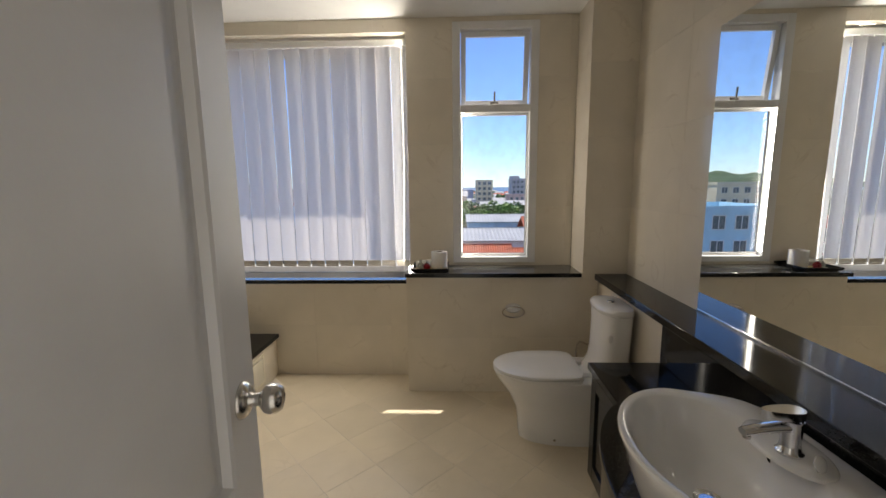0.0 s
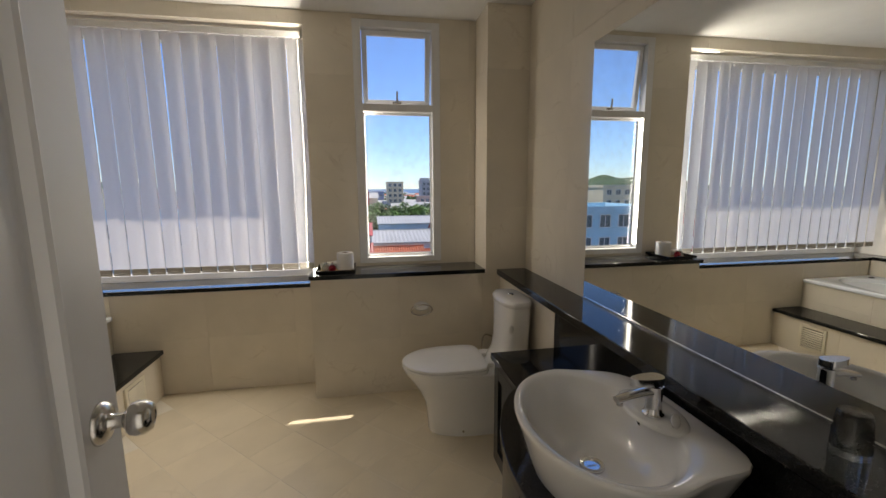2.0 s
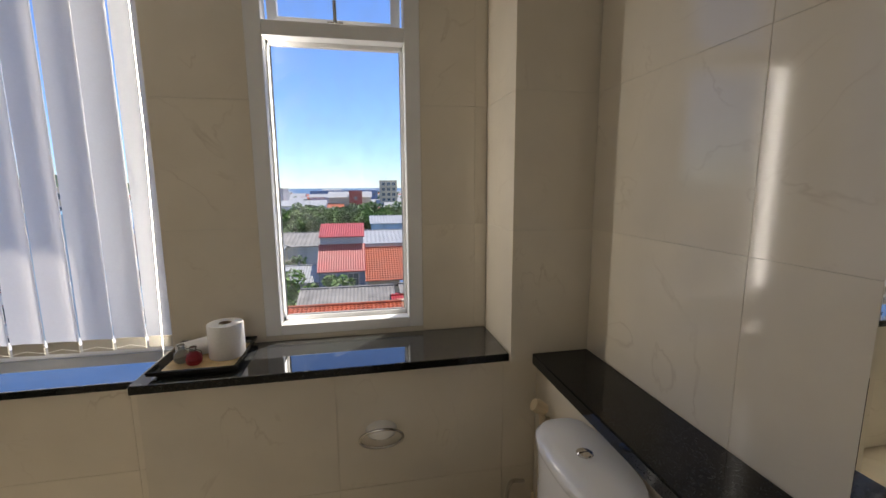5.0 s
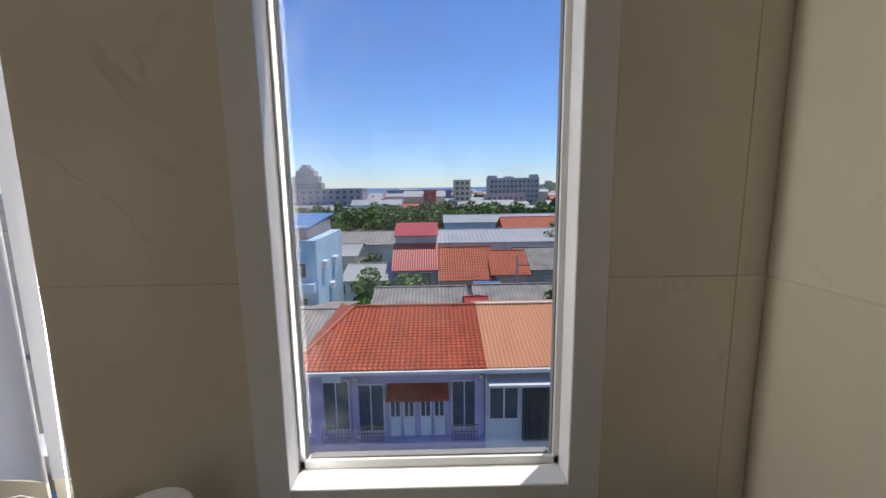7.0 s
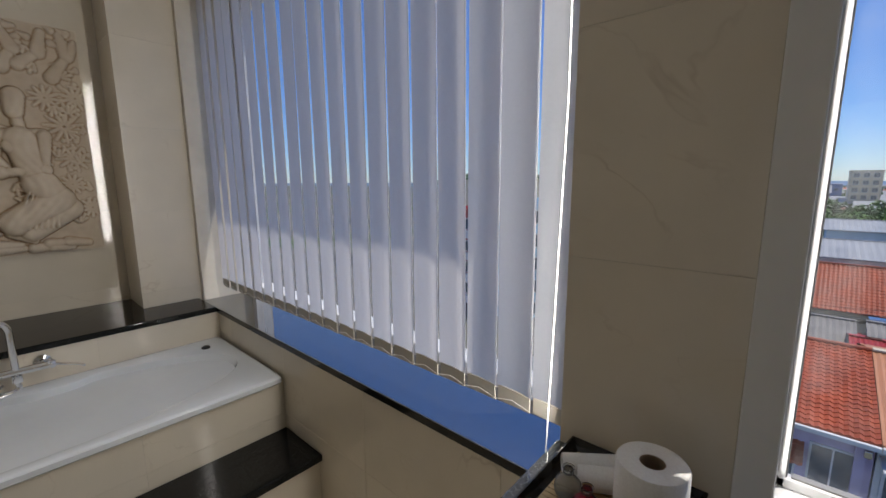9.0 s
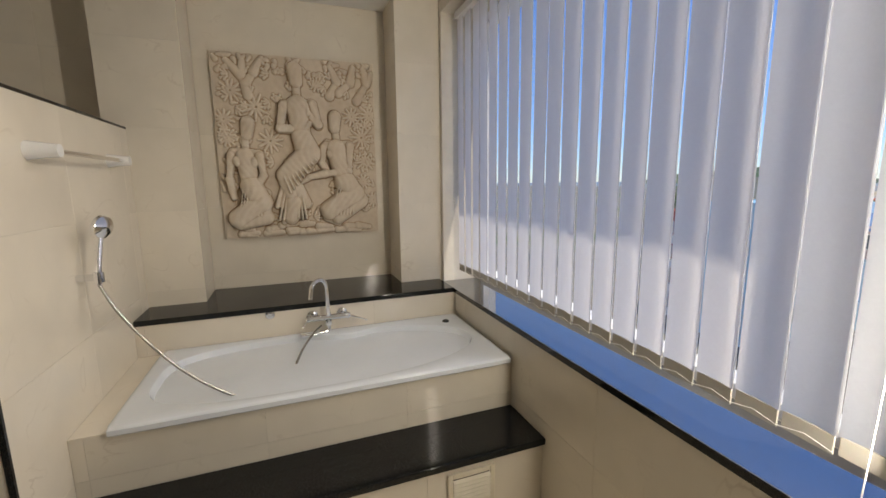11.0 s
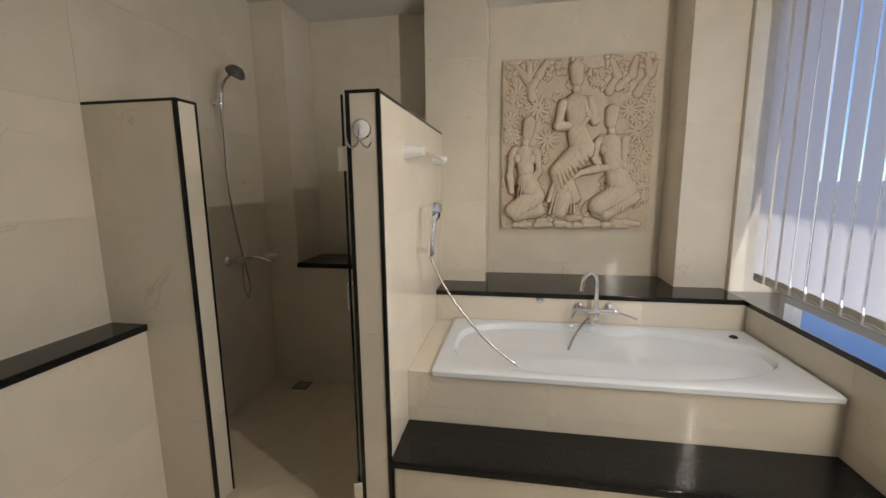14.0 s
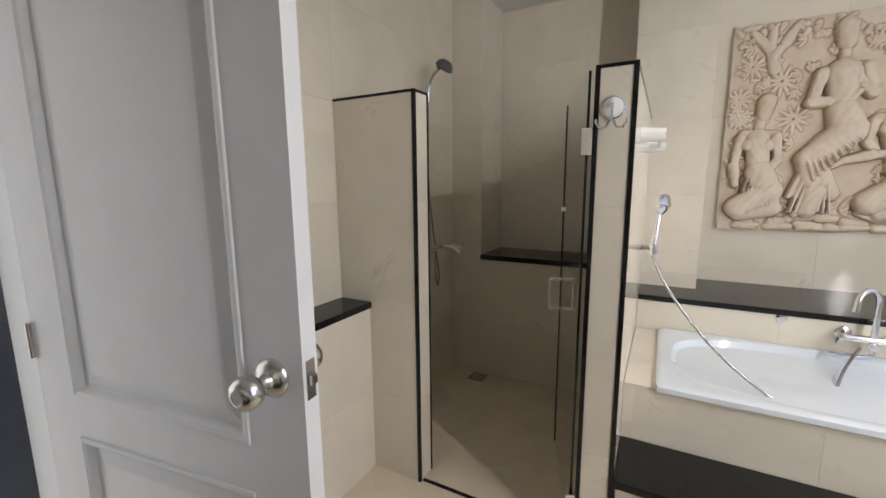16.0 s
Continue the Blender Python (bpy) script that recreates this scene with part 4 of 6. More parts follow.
M_PAPER = paper()
roll = thing("toilet_roll", (-0.212, 2.905, Z_SILL + 0.0095), "white toilet paper roll standing on the tray", "toilet roll")
part("paper", spun([(0.021, 0.0), (0.056, 0.0), (0.058, 0.002), (0.0585, 0.06), (0.058, 0.115), (0.056, 0.118), (0.04, 0.1175), (0.021, 0.118), (0.021, 0.0)], 40), M_PAPER, roll, "", True)
part("core", spun([(0.0205, 0.001), (0.0205, 0.117), (0.0195, 0.117), (0.0195, 0.001)], 28), plain("grey_cardboard", (0.30, 0.22, 0.15), 0.9), roll, "brown cardboard core")
for k, (x, y, rz) in enumerate(((-0.325, 2.955, 38), (-0.285, 2.935, 32))):
    towel = thing("rolled_towel", (x, y, Z_SILL + 0.0335), "small white rolled cloth lying on the tray", "towel", "rolled cloths on the tray", turn=rz)
    sp = []
    for i in range(90):
        a = i / 89 * 5 * math.pi
        r = 0.004 + 0.021 * i / 89
        sp.append((r * math.cos(a), r * math.sin(a)))
    bm = bmesh.new()
    va = [bm.verts.new((-0.065, p, q)) for p, q in sp]
    vb = [bm.verts.new((0.065, p, q)) for p, q in sp]
    for i in range(89):
        bm.faces.new((va[i], va[i + 1], vb[i + 1], vb[i]))
    cap = spun([(0.0, -0.063), (0.0235, -0.063), (0.0235, 0.063), (0.0, 0.063)], 24)
    bmesh.ops.rotate(cap, cent=(0, 0, 0), matrix=Matrix.Rotation(radians(90), 3, "Y"), verts=cap.verts)
    part("cloth", join(bm, cap), M_PAPER, towel, "", True)
for x, y, colr, lab in ((-0.345, 2.872, (0.72, 0.74, 0.72), "tiny round glass bottle with clear lotion"), (-0.298, 2.845, (0.55, 0.02, 0.05), "tiny round glass bottle with red shampoo")):
    bt = thing("toiletry_bottle", (x, y, Z_SILL + 0.0095), lab + " and dark cord", "bottle", "small bottles on the tray")
    mb, tb, pb = nodes_of("bottle_liquid")
    pb.inputs["Base Color"].default_value, pb.inputs["Roughness"].default_value, pb.inputs["Transmission Weight"].default_value = (*colr, 1), 0.04, 0.75
    part("flask", spun([(0.0, 0.0), (0.018, 0.0), (0.024, 0.006), (0.026, 0.018), (0.023, 0.032), (0.013, 0.041), (0.008, 0.045), (0.0, 0.045)], 24), mb, bt, "", True)
    part("neck", spun([(0.008, 0.045), (0.008, 0.056), (0.011, 0.057), (0.011, 0.061), (0.0, 0.062)], 18), M_TUMBLER, bt, "", True)
    part("cord", tube([(0.009 * math.cos(2 * math.pi * k / 16), 0.009 * math.sin(2 * math.pi * k / 16), 0.05) for k in range(17)] + [(0.025, -0.004, 0.045), (0.03, -0.008, 0.03)], 0.0012, 5), M_DARK, bt)


# ---- bathtub ----
def bathtub():
    cx, cy = -2.165, 2.185
    t = thing("bathtub", (cx, cy, 0.575), "white acrylic bathtub set in a tiled platform", "bathtub")
    hx, hy = 0.385, 0.833
    n = 96

    def rim(inset, z):
        ring = []
        for k in range(n):
            a = 2 * math.pi * k / n
            c, s = math.cos(a), math.sin(a)
            r = (abs(c) ** 70 + abs(s) ** 70) ** (-1 / 70)
            ring.append(((hx - inset) * c * r, (hy - inset) * s * r, z))
        return ring

    def hole(sx, sy, z, oy=0.0):
        ring = []
        for k in range(n):
            a = 2 * math.pi * k / n
            c, s = math.cos(a), math.sin(a)
            p = 2.1 if s > 0 else 3.4
            r = (abs(c) ** p + abs(s) ** p) ** (-1 / p)
            y = sy * s * r
            x = sx * c * r
            if x < 0:
                x += 0.055 * sx / 0.3 * math.exp(-((y - 0.10) / 0.13) ** 4)
            ring.append((x, y + oy, z))
        return ring

    rings = [rim(0.006, 0.0), rim(0.0, 0.006), rim(0.0, 0.026), rim(0.008, 0.032), rim(0.02, 0.033),
             hole(0.338, 0.778, 0.033), hole(0.331, 0.769, 0.030), hole(0.324, 0.758, 0.012), hole(0.312, 0.728, -0.08), hole(0.298, 0.685, -0.20), hole(0.275, 0.63, -0.31), hole(0.235, 0.56, -0.365), hole(0.14, 0.42, -0.378), hole(0.02, 0.08, -0.382)]
    part("shell", loft(rings), M_ACRYLIC, t, "", True)
    ov = part("overflow", spun([(0.0, 0.008), (0.02, 0.008), (0.031, 0.004), (0.033, 0.0)], 28), M_CHROME, t, "round chrome overflow", True, pose(0.08, 0.728, -0.05, 75, 0, 0))
    part("chain", tube(smooth_path([(0.08, 0.675, -0.05), (-0.08, 0.66, -0.10), (-0.2, 0.66, -0.02), (-0.235, 0.70, 0.04)], 8), 0.002, 6), M_STEEL, ov).matrix_parent_inverse = ov.matrix_basis.inverted()
    part("plug", spun([(0.0, 0.012), (0.014, 0.011), (0.02, 0.006), (0.022, 0.0), (0.0, 0.0)], 20, (-0.24, 0.715, 0.033)), M_DARK, t, "black rubber plug", True)
    part("grip_handle", tube(smooth_path([(0.318, -0.09, -0.03), (0.285, -0.08, -0.012), (0.272, 0.0, -0.008), (0.285, 0.08, -0.012), (0.318, 0.09, -0.03)], 6), 0.008, 10), M_CHROME, t, "", True)


bathtub()


def bath_mixer():
    t = thing("bath_mixer", (-2.547, 2.2, 0.70), "chrome bath mixer with swan-neck spout", "mixer tap")
    for y in (-0.085, 0.085):
        part("rosette", spun([(0.0, 0.02), (0.012, 0.02), (0.016, 0.012), (0.032, 0.006), (0.034, 0.0)], 28), M_CHROME, t, "", True, pose(0, y, 0, 0, 90, 0))
        part("inlet", tube([(0.01, y, 0), (0.06, y, 0)], 0.013, 16), M_CHROME, t, "", True)
    part("bridge", tube([(0.06, -0.1, 0), (0.06, 0.1, 0)], 0.016, 16), M_CHROME, t, "", True)
    for y, tip in ((-0.115, -0.135), (0.115, 0.2)):
        k = part("cross_knob", spun([(0.0, 0.022), (0.014, 0.02), (0.019, 0.012), (0.019, 0.0), (0.0, 0.0)], 18), M_CHROME, t, "", True, pose(0.06, y * 0.9, 0, 90 if y < 0 else -90, 0, 0))
        part("lever", tube([(0.06, y, 0.0), (0.10, tip * 1.0, -0.02), (0.115, tip * 1.06, -0.024)], 0.0055, 8), M_CHROME, t, "", True)
    neck = [(0.06, 0.0, -0.02), (0.06, 0.0, 0.02), (0.06, 0.0, 0.17)]
    arc = [(0.06 + 0.03 * (1 - math.cos(a)), -0.045 * (1 - math.cos(a)), 0.17 + 0.062 * math.sin(a)) for a in [math.pi * k / 10 for k in range(1, 11)]]
    arc += [(0.122, -0.093, 0.15), (0.124, -0.096, 0.135)]
    part("swan_spout", tube(neck + arc, 0.0125, 16), M_CHROME, t, "", True)
    part("collar", spun([(0.0, 0.0), (0.018, 0.0), (0.02, 0.008), (0.018, 0.03), (0.0, 0.03)], 20, (0.06, 0, -0.045)), M_CHROME, t, "", True)
    part("low_spout", tube(smooth_path([(0.06, 0.0, -0.045), (0.062, 0.0, -0.072), (0.07, -0.03, -0.082), (0.085, -0.10, -0.084), (0.095, -0.16, -0.08)], 5), 0.011, 14), M_CHROME, t, "", True)


bath_mixer()
plate = thing("wall_outlet", (-2.553, 1.885, 0.735), "small round chrome outlet below the ledge", "outlet")
part("disc", spun([(0.0, 0.014), (0.012, 0.014), (0.014, 0.006), (0.024, 0.004), (0.025, 0.0)], 24), M_CHROME, plate, "", True, pose(0, 0, 0, 0, 90, 0))


def hand_shower():
    t = thing("hand_shower", (-2.06, PY1, 1.115), "chrome hand shower with hose, hung in its wall holder", "hand shower")
    part("wall_holder", tube([(0, 0.0, 0), (0, 0.065, 0)], 0.014, 16), M_CHROME, t, "", True)
    part("cradle", spun([(0.013, -0.02), (0.019, -0.02), (0.019, 0.02), (0.013, 0.02)], 18, (0, 0.07, 0.0)), M_CHROME, t, "", True)
    part("handle", tube(smooth_path([(0.0, 0.066, -0.03), (-0.006, 0.072, 0.05), (-0.02, 0.08, 0.13), (-0.028, 0.086, 0.17)], 5), 0.0115, 14), M_CHROME, t, "", True)
    part("spray_head", spun([(0.0, 0.02), (0.026, 0.017), (0.044, 0.005), (0.047, -0.009), (0.042, -0.014), (0.0, -0.014)], 28), M_CHROME, t, "", True, pose(-0.022, 0.098, 0.195, 100, 0, 155))
    part("spray_face", spun([(0.0, -0.016), (0.038, -0.016), (0.039, -0.013)], 28), M_SEAT, t, "pale spray plate", True, pose(-0.022, 0.098, 0.195, 100, 0, 155))
    hose = smooth_path([(0.0, 0.066, -0.03), (0.02, 0.12, -0.14), (0.05, 0.22, -0.28), (0.08, 0.33, -0.40), (0.10, 0.44, -0.49), (0.10, 0.55, -0.56), (0.06, 0.66, -0.60), (-0.06, 0.74, -0.58), (-0.20, 0.81, -0.50), (-0.33, 0.88, -0.46), (-0.41, 0.92, -0.455)], 10)
    part("hose", tube(hose, 0.006, 10), M_HOSE, t, "ribbed metal hose", True)


def ribbed():
    m, t, p = nodes_of("ribbed_metal_hose")
    p.inputs["Base Color"].default_value, p.inputs["Metallic"].default_value, p.inputs["Roughness"].default_value = (0.40, 0.39, 0.37, 1), 1.0, 0.26
    c = t.nodes.new("ShaderNodeTexCoord")
    w = t.nodes.new("ShaderNodeTexWave")
    w.inputs["Scale"].default_value = 95
    w.bands_direction = "DIAGONAL"
    t.links.new(c.outputs["Object"], w.inputs["Vector"])
    bump_on(t, p, w.outputs["Fac"], 0.5, 0.001)
    return m


M_HOSE = ribbed()
hand_shower()

bar = thing("towel_bar", (-2.2, PY1, 1.59), "chrome towel bar on white ceramic brackets", "towel bar")
for x in (-0.33, 0.33):
    br = []
    for k in range(7):
        u = k / 6
        br.append([(x + (0.036 - 0.012 * u) * math.cos(2 * math.pi * i / 20), 0.0 + 0.075 * u + (0.012 * math.sqrt(max(0, 1 - (u - 1) ** 2)) if u > 0.99 else 0), (0.032 - 0.01 * u) * math.sin(2 * math.pi * i / 20)) for i in range(20)])
    part("bracket", loft(br), M_CERAMIC, bar, "white ceramic bracket", True)
part("rod", tube([(-0.33, 0.06, 0), (0.33, 0.06, 0)], 0.009, 14), M_CHROME, bar, "", True)

hook = thing("robe_hook", (PX, 1.168, 1.645), "white porcelain robe hook with two chrome arms", "hook")
part("rose", spun([(0.0, 0.012), (0.022, 0.011), (0.032, 0.006), (0.034, 0.0)], 28), M_CERAMIC, hook, "", True, pose(0, 0, 0, 0, 90, 0))
part("rose_ring", spun([(0.033, 0.0), (0.037, 0.0), (0.037, 0.005), (0.033, 0.007)], 28), M_CHROME, hook, "", True, pose(0, 0, 0, 0, 90, 0))
part("stem", tube(smooth_path([(0.008, 0, 0.008), (0.03, 0, 0.006), (0.034, 0, -0.012), (0.03, 0, -0.045)], 5), 0.005, 10), M_CHROME, hook, "", True)
for s in (-1, 1):
    part("arm", tube(smooth_path([(0.03, 0, -0.03), (0.032, s * 0.012, -0.058), (0.034, s * 0.032, -0.066), (0.036, s * 0.045, -0.05), (0.036, s * 0.046, -0.038)], 5), 0.0042, 8), M_CHROME, hook, "", True)


# ---- shower ----
def shower():
    m = thing("shower_mixer", (-2.39, YS, 0.985), "chrome shower mixer on the tiled wall", "mixer tap")
    for x in (-0.075, 0.075):
        part("rosette", spun([(0.0, 0.018), (0.012, 0.018), (0.03, 0.005), (0.032, 0.0)], 24), M_CHROME, m, "", True, pose(x, 0, 0, -90, 0, 0))
        part("inlet", tube([(x, 0.0, 0), (x, 0.05, 0)], 0.012, 12), M_CHROME, m, "", True)
    part("body", tube([(-0.09, 0.055, 0), (0.09, 0.055, 0)], 0.02, 16), M_CHROME, m, "", True)
    part("lever", tube(smooth_path([(-0.01, 0.07, 0.012), (-0.02, 0.115, 0.014), (-0.05, 0.17, -0.01), (-0.06, 0.2, -0.03)], 4), 0.009, 10), M_CHROME, m, "", True)
    s = thing("hand_shower", (-2.30, YS, 1.93), "chrome shower handset in its wall bracket with a hose", "hand shower")
    part("bracket", join(box(-0.016, 0.016, 0.0, 0.02, -0.02, 0.02, 0.004), tube([(0, 0.01, 0), (0, 0.055, 0)], 0.014, 12)), M_CHROME, s)
    part("handle", tube(smooth_path([(0, 0.055, -0.03), (0.0, 0.062, 0.06), (0.005, 0.09, 0.12), (0.015, 0.14, 0.155)], 6), 0.0165, 14), M_CHROME, s, "", True)
    part("spray_head", spun([(0.0, 0.036), (0.028, 0.032), (0.048, 0.014), (0.055, -0.008), (0.05, -0.016), (0.0, -0.016)], 28), M_DARKGREY, s, "dark grey spray head", True, pose(0.02, 0.185, 0.155, -38, 6, 0))
    part("nozzle_plate", spun([(0.0, -0.018), (0.045, -0.0175), (0.046, -0.012)], 28), M_DARKGREY, s, "dark grey nozzle plate", True, pose(0.02, 0.185, 0.155, -38, 6, 0))
    hose = smooth_path([(0, 0.055, -0.03), (-0.01, 0.05, -0.25), (-0.03, 0.035, -0.5), (-0.075, 0.035, -0.78), (-0.12, 0.04, -1.0), (-0.135, 0.05, -1.13), (-0.10, 0.06, -1.2), (-0.07, 0.06, -1.12), (-0.075, 0.055, -0.97)], 10)
    part("hose", tube(hose, 0.006, 10), M_HOSE, s, "ribbed metal hose", True)
    d = thing("soap_dish", (-2.69, YS + 0.05, 0.95), "white ceramic corner soap dish", "soap dish")
    part("dish", spun([(0.0, 0.004), (0.045, 0.005), (0.058, 0.016), (0.062, 0.015), (0.05, -0.006), (0.0, -0.012)], 28), M_CERAMIC, d, "", True)


M_DARKGREY = plain("dark_grey_plastic", (0.08, 0.08, 0.085), 0.45)
shower()


def glass_door():
    hinge, free = Vector((-1.535, 1.088, 0)), Vector((-2.13, 0.893, 0))
    turn = math.degrees(math.atan2(free.y - hinge.y, free.x - hinge.x))
    w = (free - hinge).length
    d = thing("shower_door", (hinge.x, hinge.y, 0.012), "frameless clear glass shower door, swung open inwards", "shower door", turn=turn)
    g = part("pane", box(0.0, w, -0.004, 0.004, 0.0, 1.76, 0.0008, 1), M_SHOWERGLASS, d)
    part("edge_near", box(-0.004, -0.0005, -0.0045, 0.0045, 0.0, 1.76), M_GLASSEDGE, d, "dark green glass edge")
    part("edge_far", box(w + 0.0005, w + 0.003, -0.0042, 0.0042, 0.0, 1.76), M_GLASSEDGE, d, "dark green glass edge")
    for z in (0.16, 1.53):
        h = part("hinge", join(box(-0.02, 0.045, -0.014, -0.006, z - 0.045, z + 0.045, 0.002), box(-0.02, 0.045, 0.006, 0.014, z - 0.045, z + 0.045, 0.002)), M_CHROME, d)
        part("hinge_plate", box(-0.024, -0.018, -0.016, 0.022, z - 0.045, z + 0.045, 0.002), M_CHROME, h)
    for s in (-1, 1):
        pts = [(w - 0.06, s * 0.004, 0.77), (w - 0.06, s * 0.045, 0.77), (w - 0.06, s * 0.055, 0.785), (w - 0.06, s * 0.055, 0.905), (w - 0.06, s * 0.045, 0.92), (w - 0.06, s * 0.004, 0.92)]
        part("pull_handle", tube(smooth_path(pts, 4), 0.0095, 12), M_CHROME, d, "", True)
    part("stop_clip", box(w - 0.006, w + 0.008, -0.012, 0.012, 1.25, 1.275, 0.002), M_CHROME, d)


M_GLASSEDGE = plain("dark_glass_edge", (0.012, 0.02, 0.018), 0.15)
glass_door()

dr = thing("floor_drain", (-2.648, 0.21, 0.0), "square dark metal floor drain in the shower", "drain")
part("grate_frame", join(join(box(-0.055, 0.055, -0.055, -0.047, -0.003, 0.003), box(-0.055, 0.055, 0.047, 0.055, -0.003, 0.003)), join(box(-0.055, -0.047, -0.047, 0.047, -0.003, 0.003), box(0.047, 0.055, -0.047, 0.047, -0.003, 0.003))), M_DARKGREY, dr)
part("grate_well", box(-0.047, 0.047, -0.047, 0.047, -0.006, -0.001), M_DARK, dr)
for k in range(6):
    part("grate_bar", box(-0.047, 0.047, -0.042 + 0.0155 * k, -0.036 + 0.0155 * k, -0.001, 0.002), M_DARKGREY, dr)

vent = thing("wall_vent", (-1.525, 2.675, 0.165), "cream plastic louvred vent in the step's face", "vent")
M_VENT = plain("cream_vent_plastic", (0.66, 0.60, 0.47), 0.45)
bm = bmesh.new()
for b in ((0, 0.014, -0.108, -0.085, -0.108, 0.108), (0, 0.014, 0.085, 0.108, -0.108, 0.108), (0, 0.014, -0.085, 0.085, -0.108, -0.085), (0, 0.014, -0.085, 0.085, 0.085, 0.108)):
    box(*b, 0.003, bm=bm)
part("frame", bm, M_VENT, vent)
part("backing", box(0.0005, 0.003, -0.085, 0.085, -0.085, 0.085), M_DARK, vent, "dark hollow")
for k in range(9):
    part("louvre", box(-0.001, 0.016, -0.085, 0.085, -0.0015, 0.0015), M_VENT, vent, at=pose(0.008, 0, -0.076 + 0.019 * k, 0, 35, 0))


# ---- carved relief ----
def relief():
    w, h = 1.01, 1.172
    nx, nz = 300, 346
    U, V = np.meshgrid(np.linspace(0, 1, nx), np.linspace(0, 1, nz))
    X, Z = U * w, V * h
    H = np.zeros_like(X)

    slim = 1.0

    def limb(points, r0, r1, top, squash=0.75):
        """A rounded limb through points (u, v), of a radius running from r0 to r1."""
        nonlocal H
        for (a, b), (c, d) in zip(points, points[1:]):
            ax, az, bx, bz = a * w, b * h, c * w, d * h
            L = (bx - ax) ** 2 + (bz - az) ** 2 + 1e-9
            k = np.clip(((X - ax) * (bx - ax) + (Z - az) * (bz - az)) / L, 0, 1)
            r = (r0 + (r1 - r0) * k) * slim
            dist = np.hypot(X - ax - k * (bx - ax), Z - az - k * (bz - az))
            body = np.sqrt(np.clip(1 - (dist / r) ** 2, 0, 1)) * r * squash + top * (dist < r)
            H = np.maximum(H, body * (dist < r))

    def rosette(u, v, r, petals, spin=0.0):
        for k in range(petals):
            a = spin + 2 * math.pi * k / petals
            limb([(u + 0.2 * r * math.cos(a) / w, v + 0.2 * r * math.sin(a) / h), (u + r * math.cos(a) / w, v + r * math.sin(a) / h)], 0.012, 0.006, 0.004, 0.9)

    rnd = random.Random(5)
    # foliage, trunks and scrolls of the ground
    for u, v, r in ((0.24, 0.72, 0.085), (0.31, 0.54, 0.075), (0.90, 0.57, 0.08), (0.92, 0.43, 0.07), (0.10, 0.80, 0.07), (0.05, 0.65, 0.06), (0.96, 0.70, 0.06), (0.84, 0.69, 0.06), (0.06, 0.55, 0.05), (0.90, 0.31, 0.05), (0.62, 0.86, 0.045), (0.97, 0.20, 0.05)):
        rosette(u, v, r, 11, rnd.uniform(0, 1))
    for tr in ([(0.20, 0.78), (0.17, 0.88), (0.09, 0.955)], [(0.19, 0.84), (0.24, 0.90), (0.28, 0.965)], [(0.17, 0.88), (0.18, 0.96)], [(0.70, 0.80), (0.75, 0.88), (0.71, 0.96)], [(0.76, 0.82), (0.84, 0.88), (0.86, 0.965)], [(0.88, 0.78), (0.95, 0.88), (0.93, 0.965)], [(0.95, 0.88), (0.985, 0.94)]):
        limb(tr, 0.03, 0.018, 0.008, 0.8)
    for k in range(46):
        u, v = rnd.uniform(0.03, 0.97), rnd.uniform(0.9, 0.985)
        a = rnd.uniform(0, 6.28)
        limb([(u, v), (u + 0.03 * math.cos(a), v + 0.02 * math.sin(a))], 0.017, 0.01, 0.003, 1.0)
    for k in range(60):
        side = rnd.choice((0, 1))
        u = rnd.uniform(0.01, 0.13) if side == 0 else rnd.uniform(0.86, 0.985)
        v = rnd.uniform(0.2, 0.85)
        a = rnd.uniform(0, 6.28)
        limb([(u, v), (u + 0.03 * math.cos(a), v + 0.03 * math.sin(a))], 0.011, 0.005, 0.002, 1.0)
    for k in range(22):
        u, v = rnd.uniform(0.05, 0.95), rnd.uniform(0.015, 0.075)
        limb([(u, v), (u + rnd.uniform(0.03, 0.1), v + rnd.uniform(-0.01, 0.01))], 0.026, 0.016, 0.004, 0.9)
    # leaf sprays between the figures
    for k in range(70):
        u, v, lean = rnd.uniform(0.03, 0.97), rnd.uniform(0.08, 0.97), rnd.uniform(0, 6.28)
        for q in range(5):
            a = lean + (q - 2) * 0.42
            n0 = 0.035 + 0.012 * (q % 2)
            limb([(u + 0.008 * math.cos(a), v + 0.008 * math.sin(a)), (u + n0 * math.cos(a), v + n0 * math.sin(a))], 0.0055, 0.0085, 0.006 + 0.003 * (q % 3), 1.1)
    # three plain seated figures
    slim = 0.84
    limb([(0.485, 0.93), (0.49, 0.865)], 0.056, 0.048, 0.034)
    limb([(0.49, 0.85), (0.49, 0.78)], 0.026, 0.03, 0.026)
    limb([(0.41, 0.735), (0.58, 0.745)], 0.042, 0.042, 0.028)
    limb([(0.49, 0.73), (0.505, 0.58)], 0.088, 0.068, 0.034)
    limb([(0.505, 0.57), (0.54, 0.48)], 0.075, 0.095, 0.04)
    limb([(0.54, 0.47), (0.39, 0.35)], 0.092, 0.07, 0.045)
    limb([(0.39, 0.35), (0.43, 0.20), (0.41, 0.11)], 0.068, 0.055, 0.04)
    limb([(0.52, 0.42), (0.43, 0.30), (0.50, 0.19)], 0.07, 0.05, 0.03)
    for k in range(7):
        limb([(0.385 + 0.012 * k, 0.34 - 0.01 * k), (0.325 + 0.03 * k, 0.175)], 0.014, 0.018, 0.048, 0.7)
    limb([(0.41, 0.12), (0.36, 0.085)], 0.03, 0.02, 0.03)
    limb([(0.405, 0.735), (0.375, 0.61), (0.52, 0.605)], 0.036, 0.026, 0.05)
    limb([(0.585, 0.745), (0.615, 0.635), (0.55, 0.70)], 0.036, 0.026, 0.05)
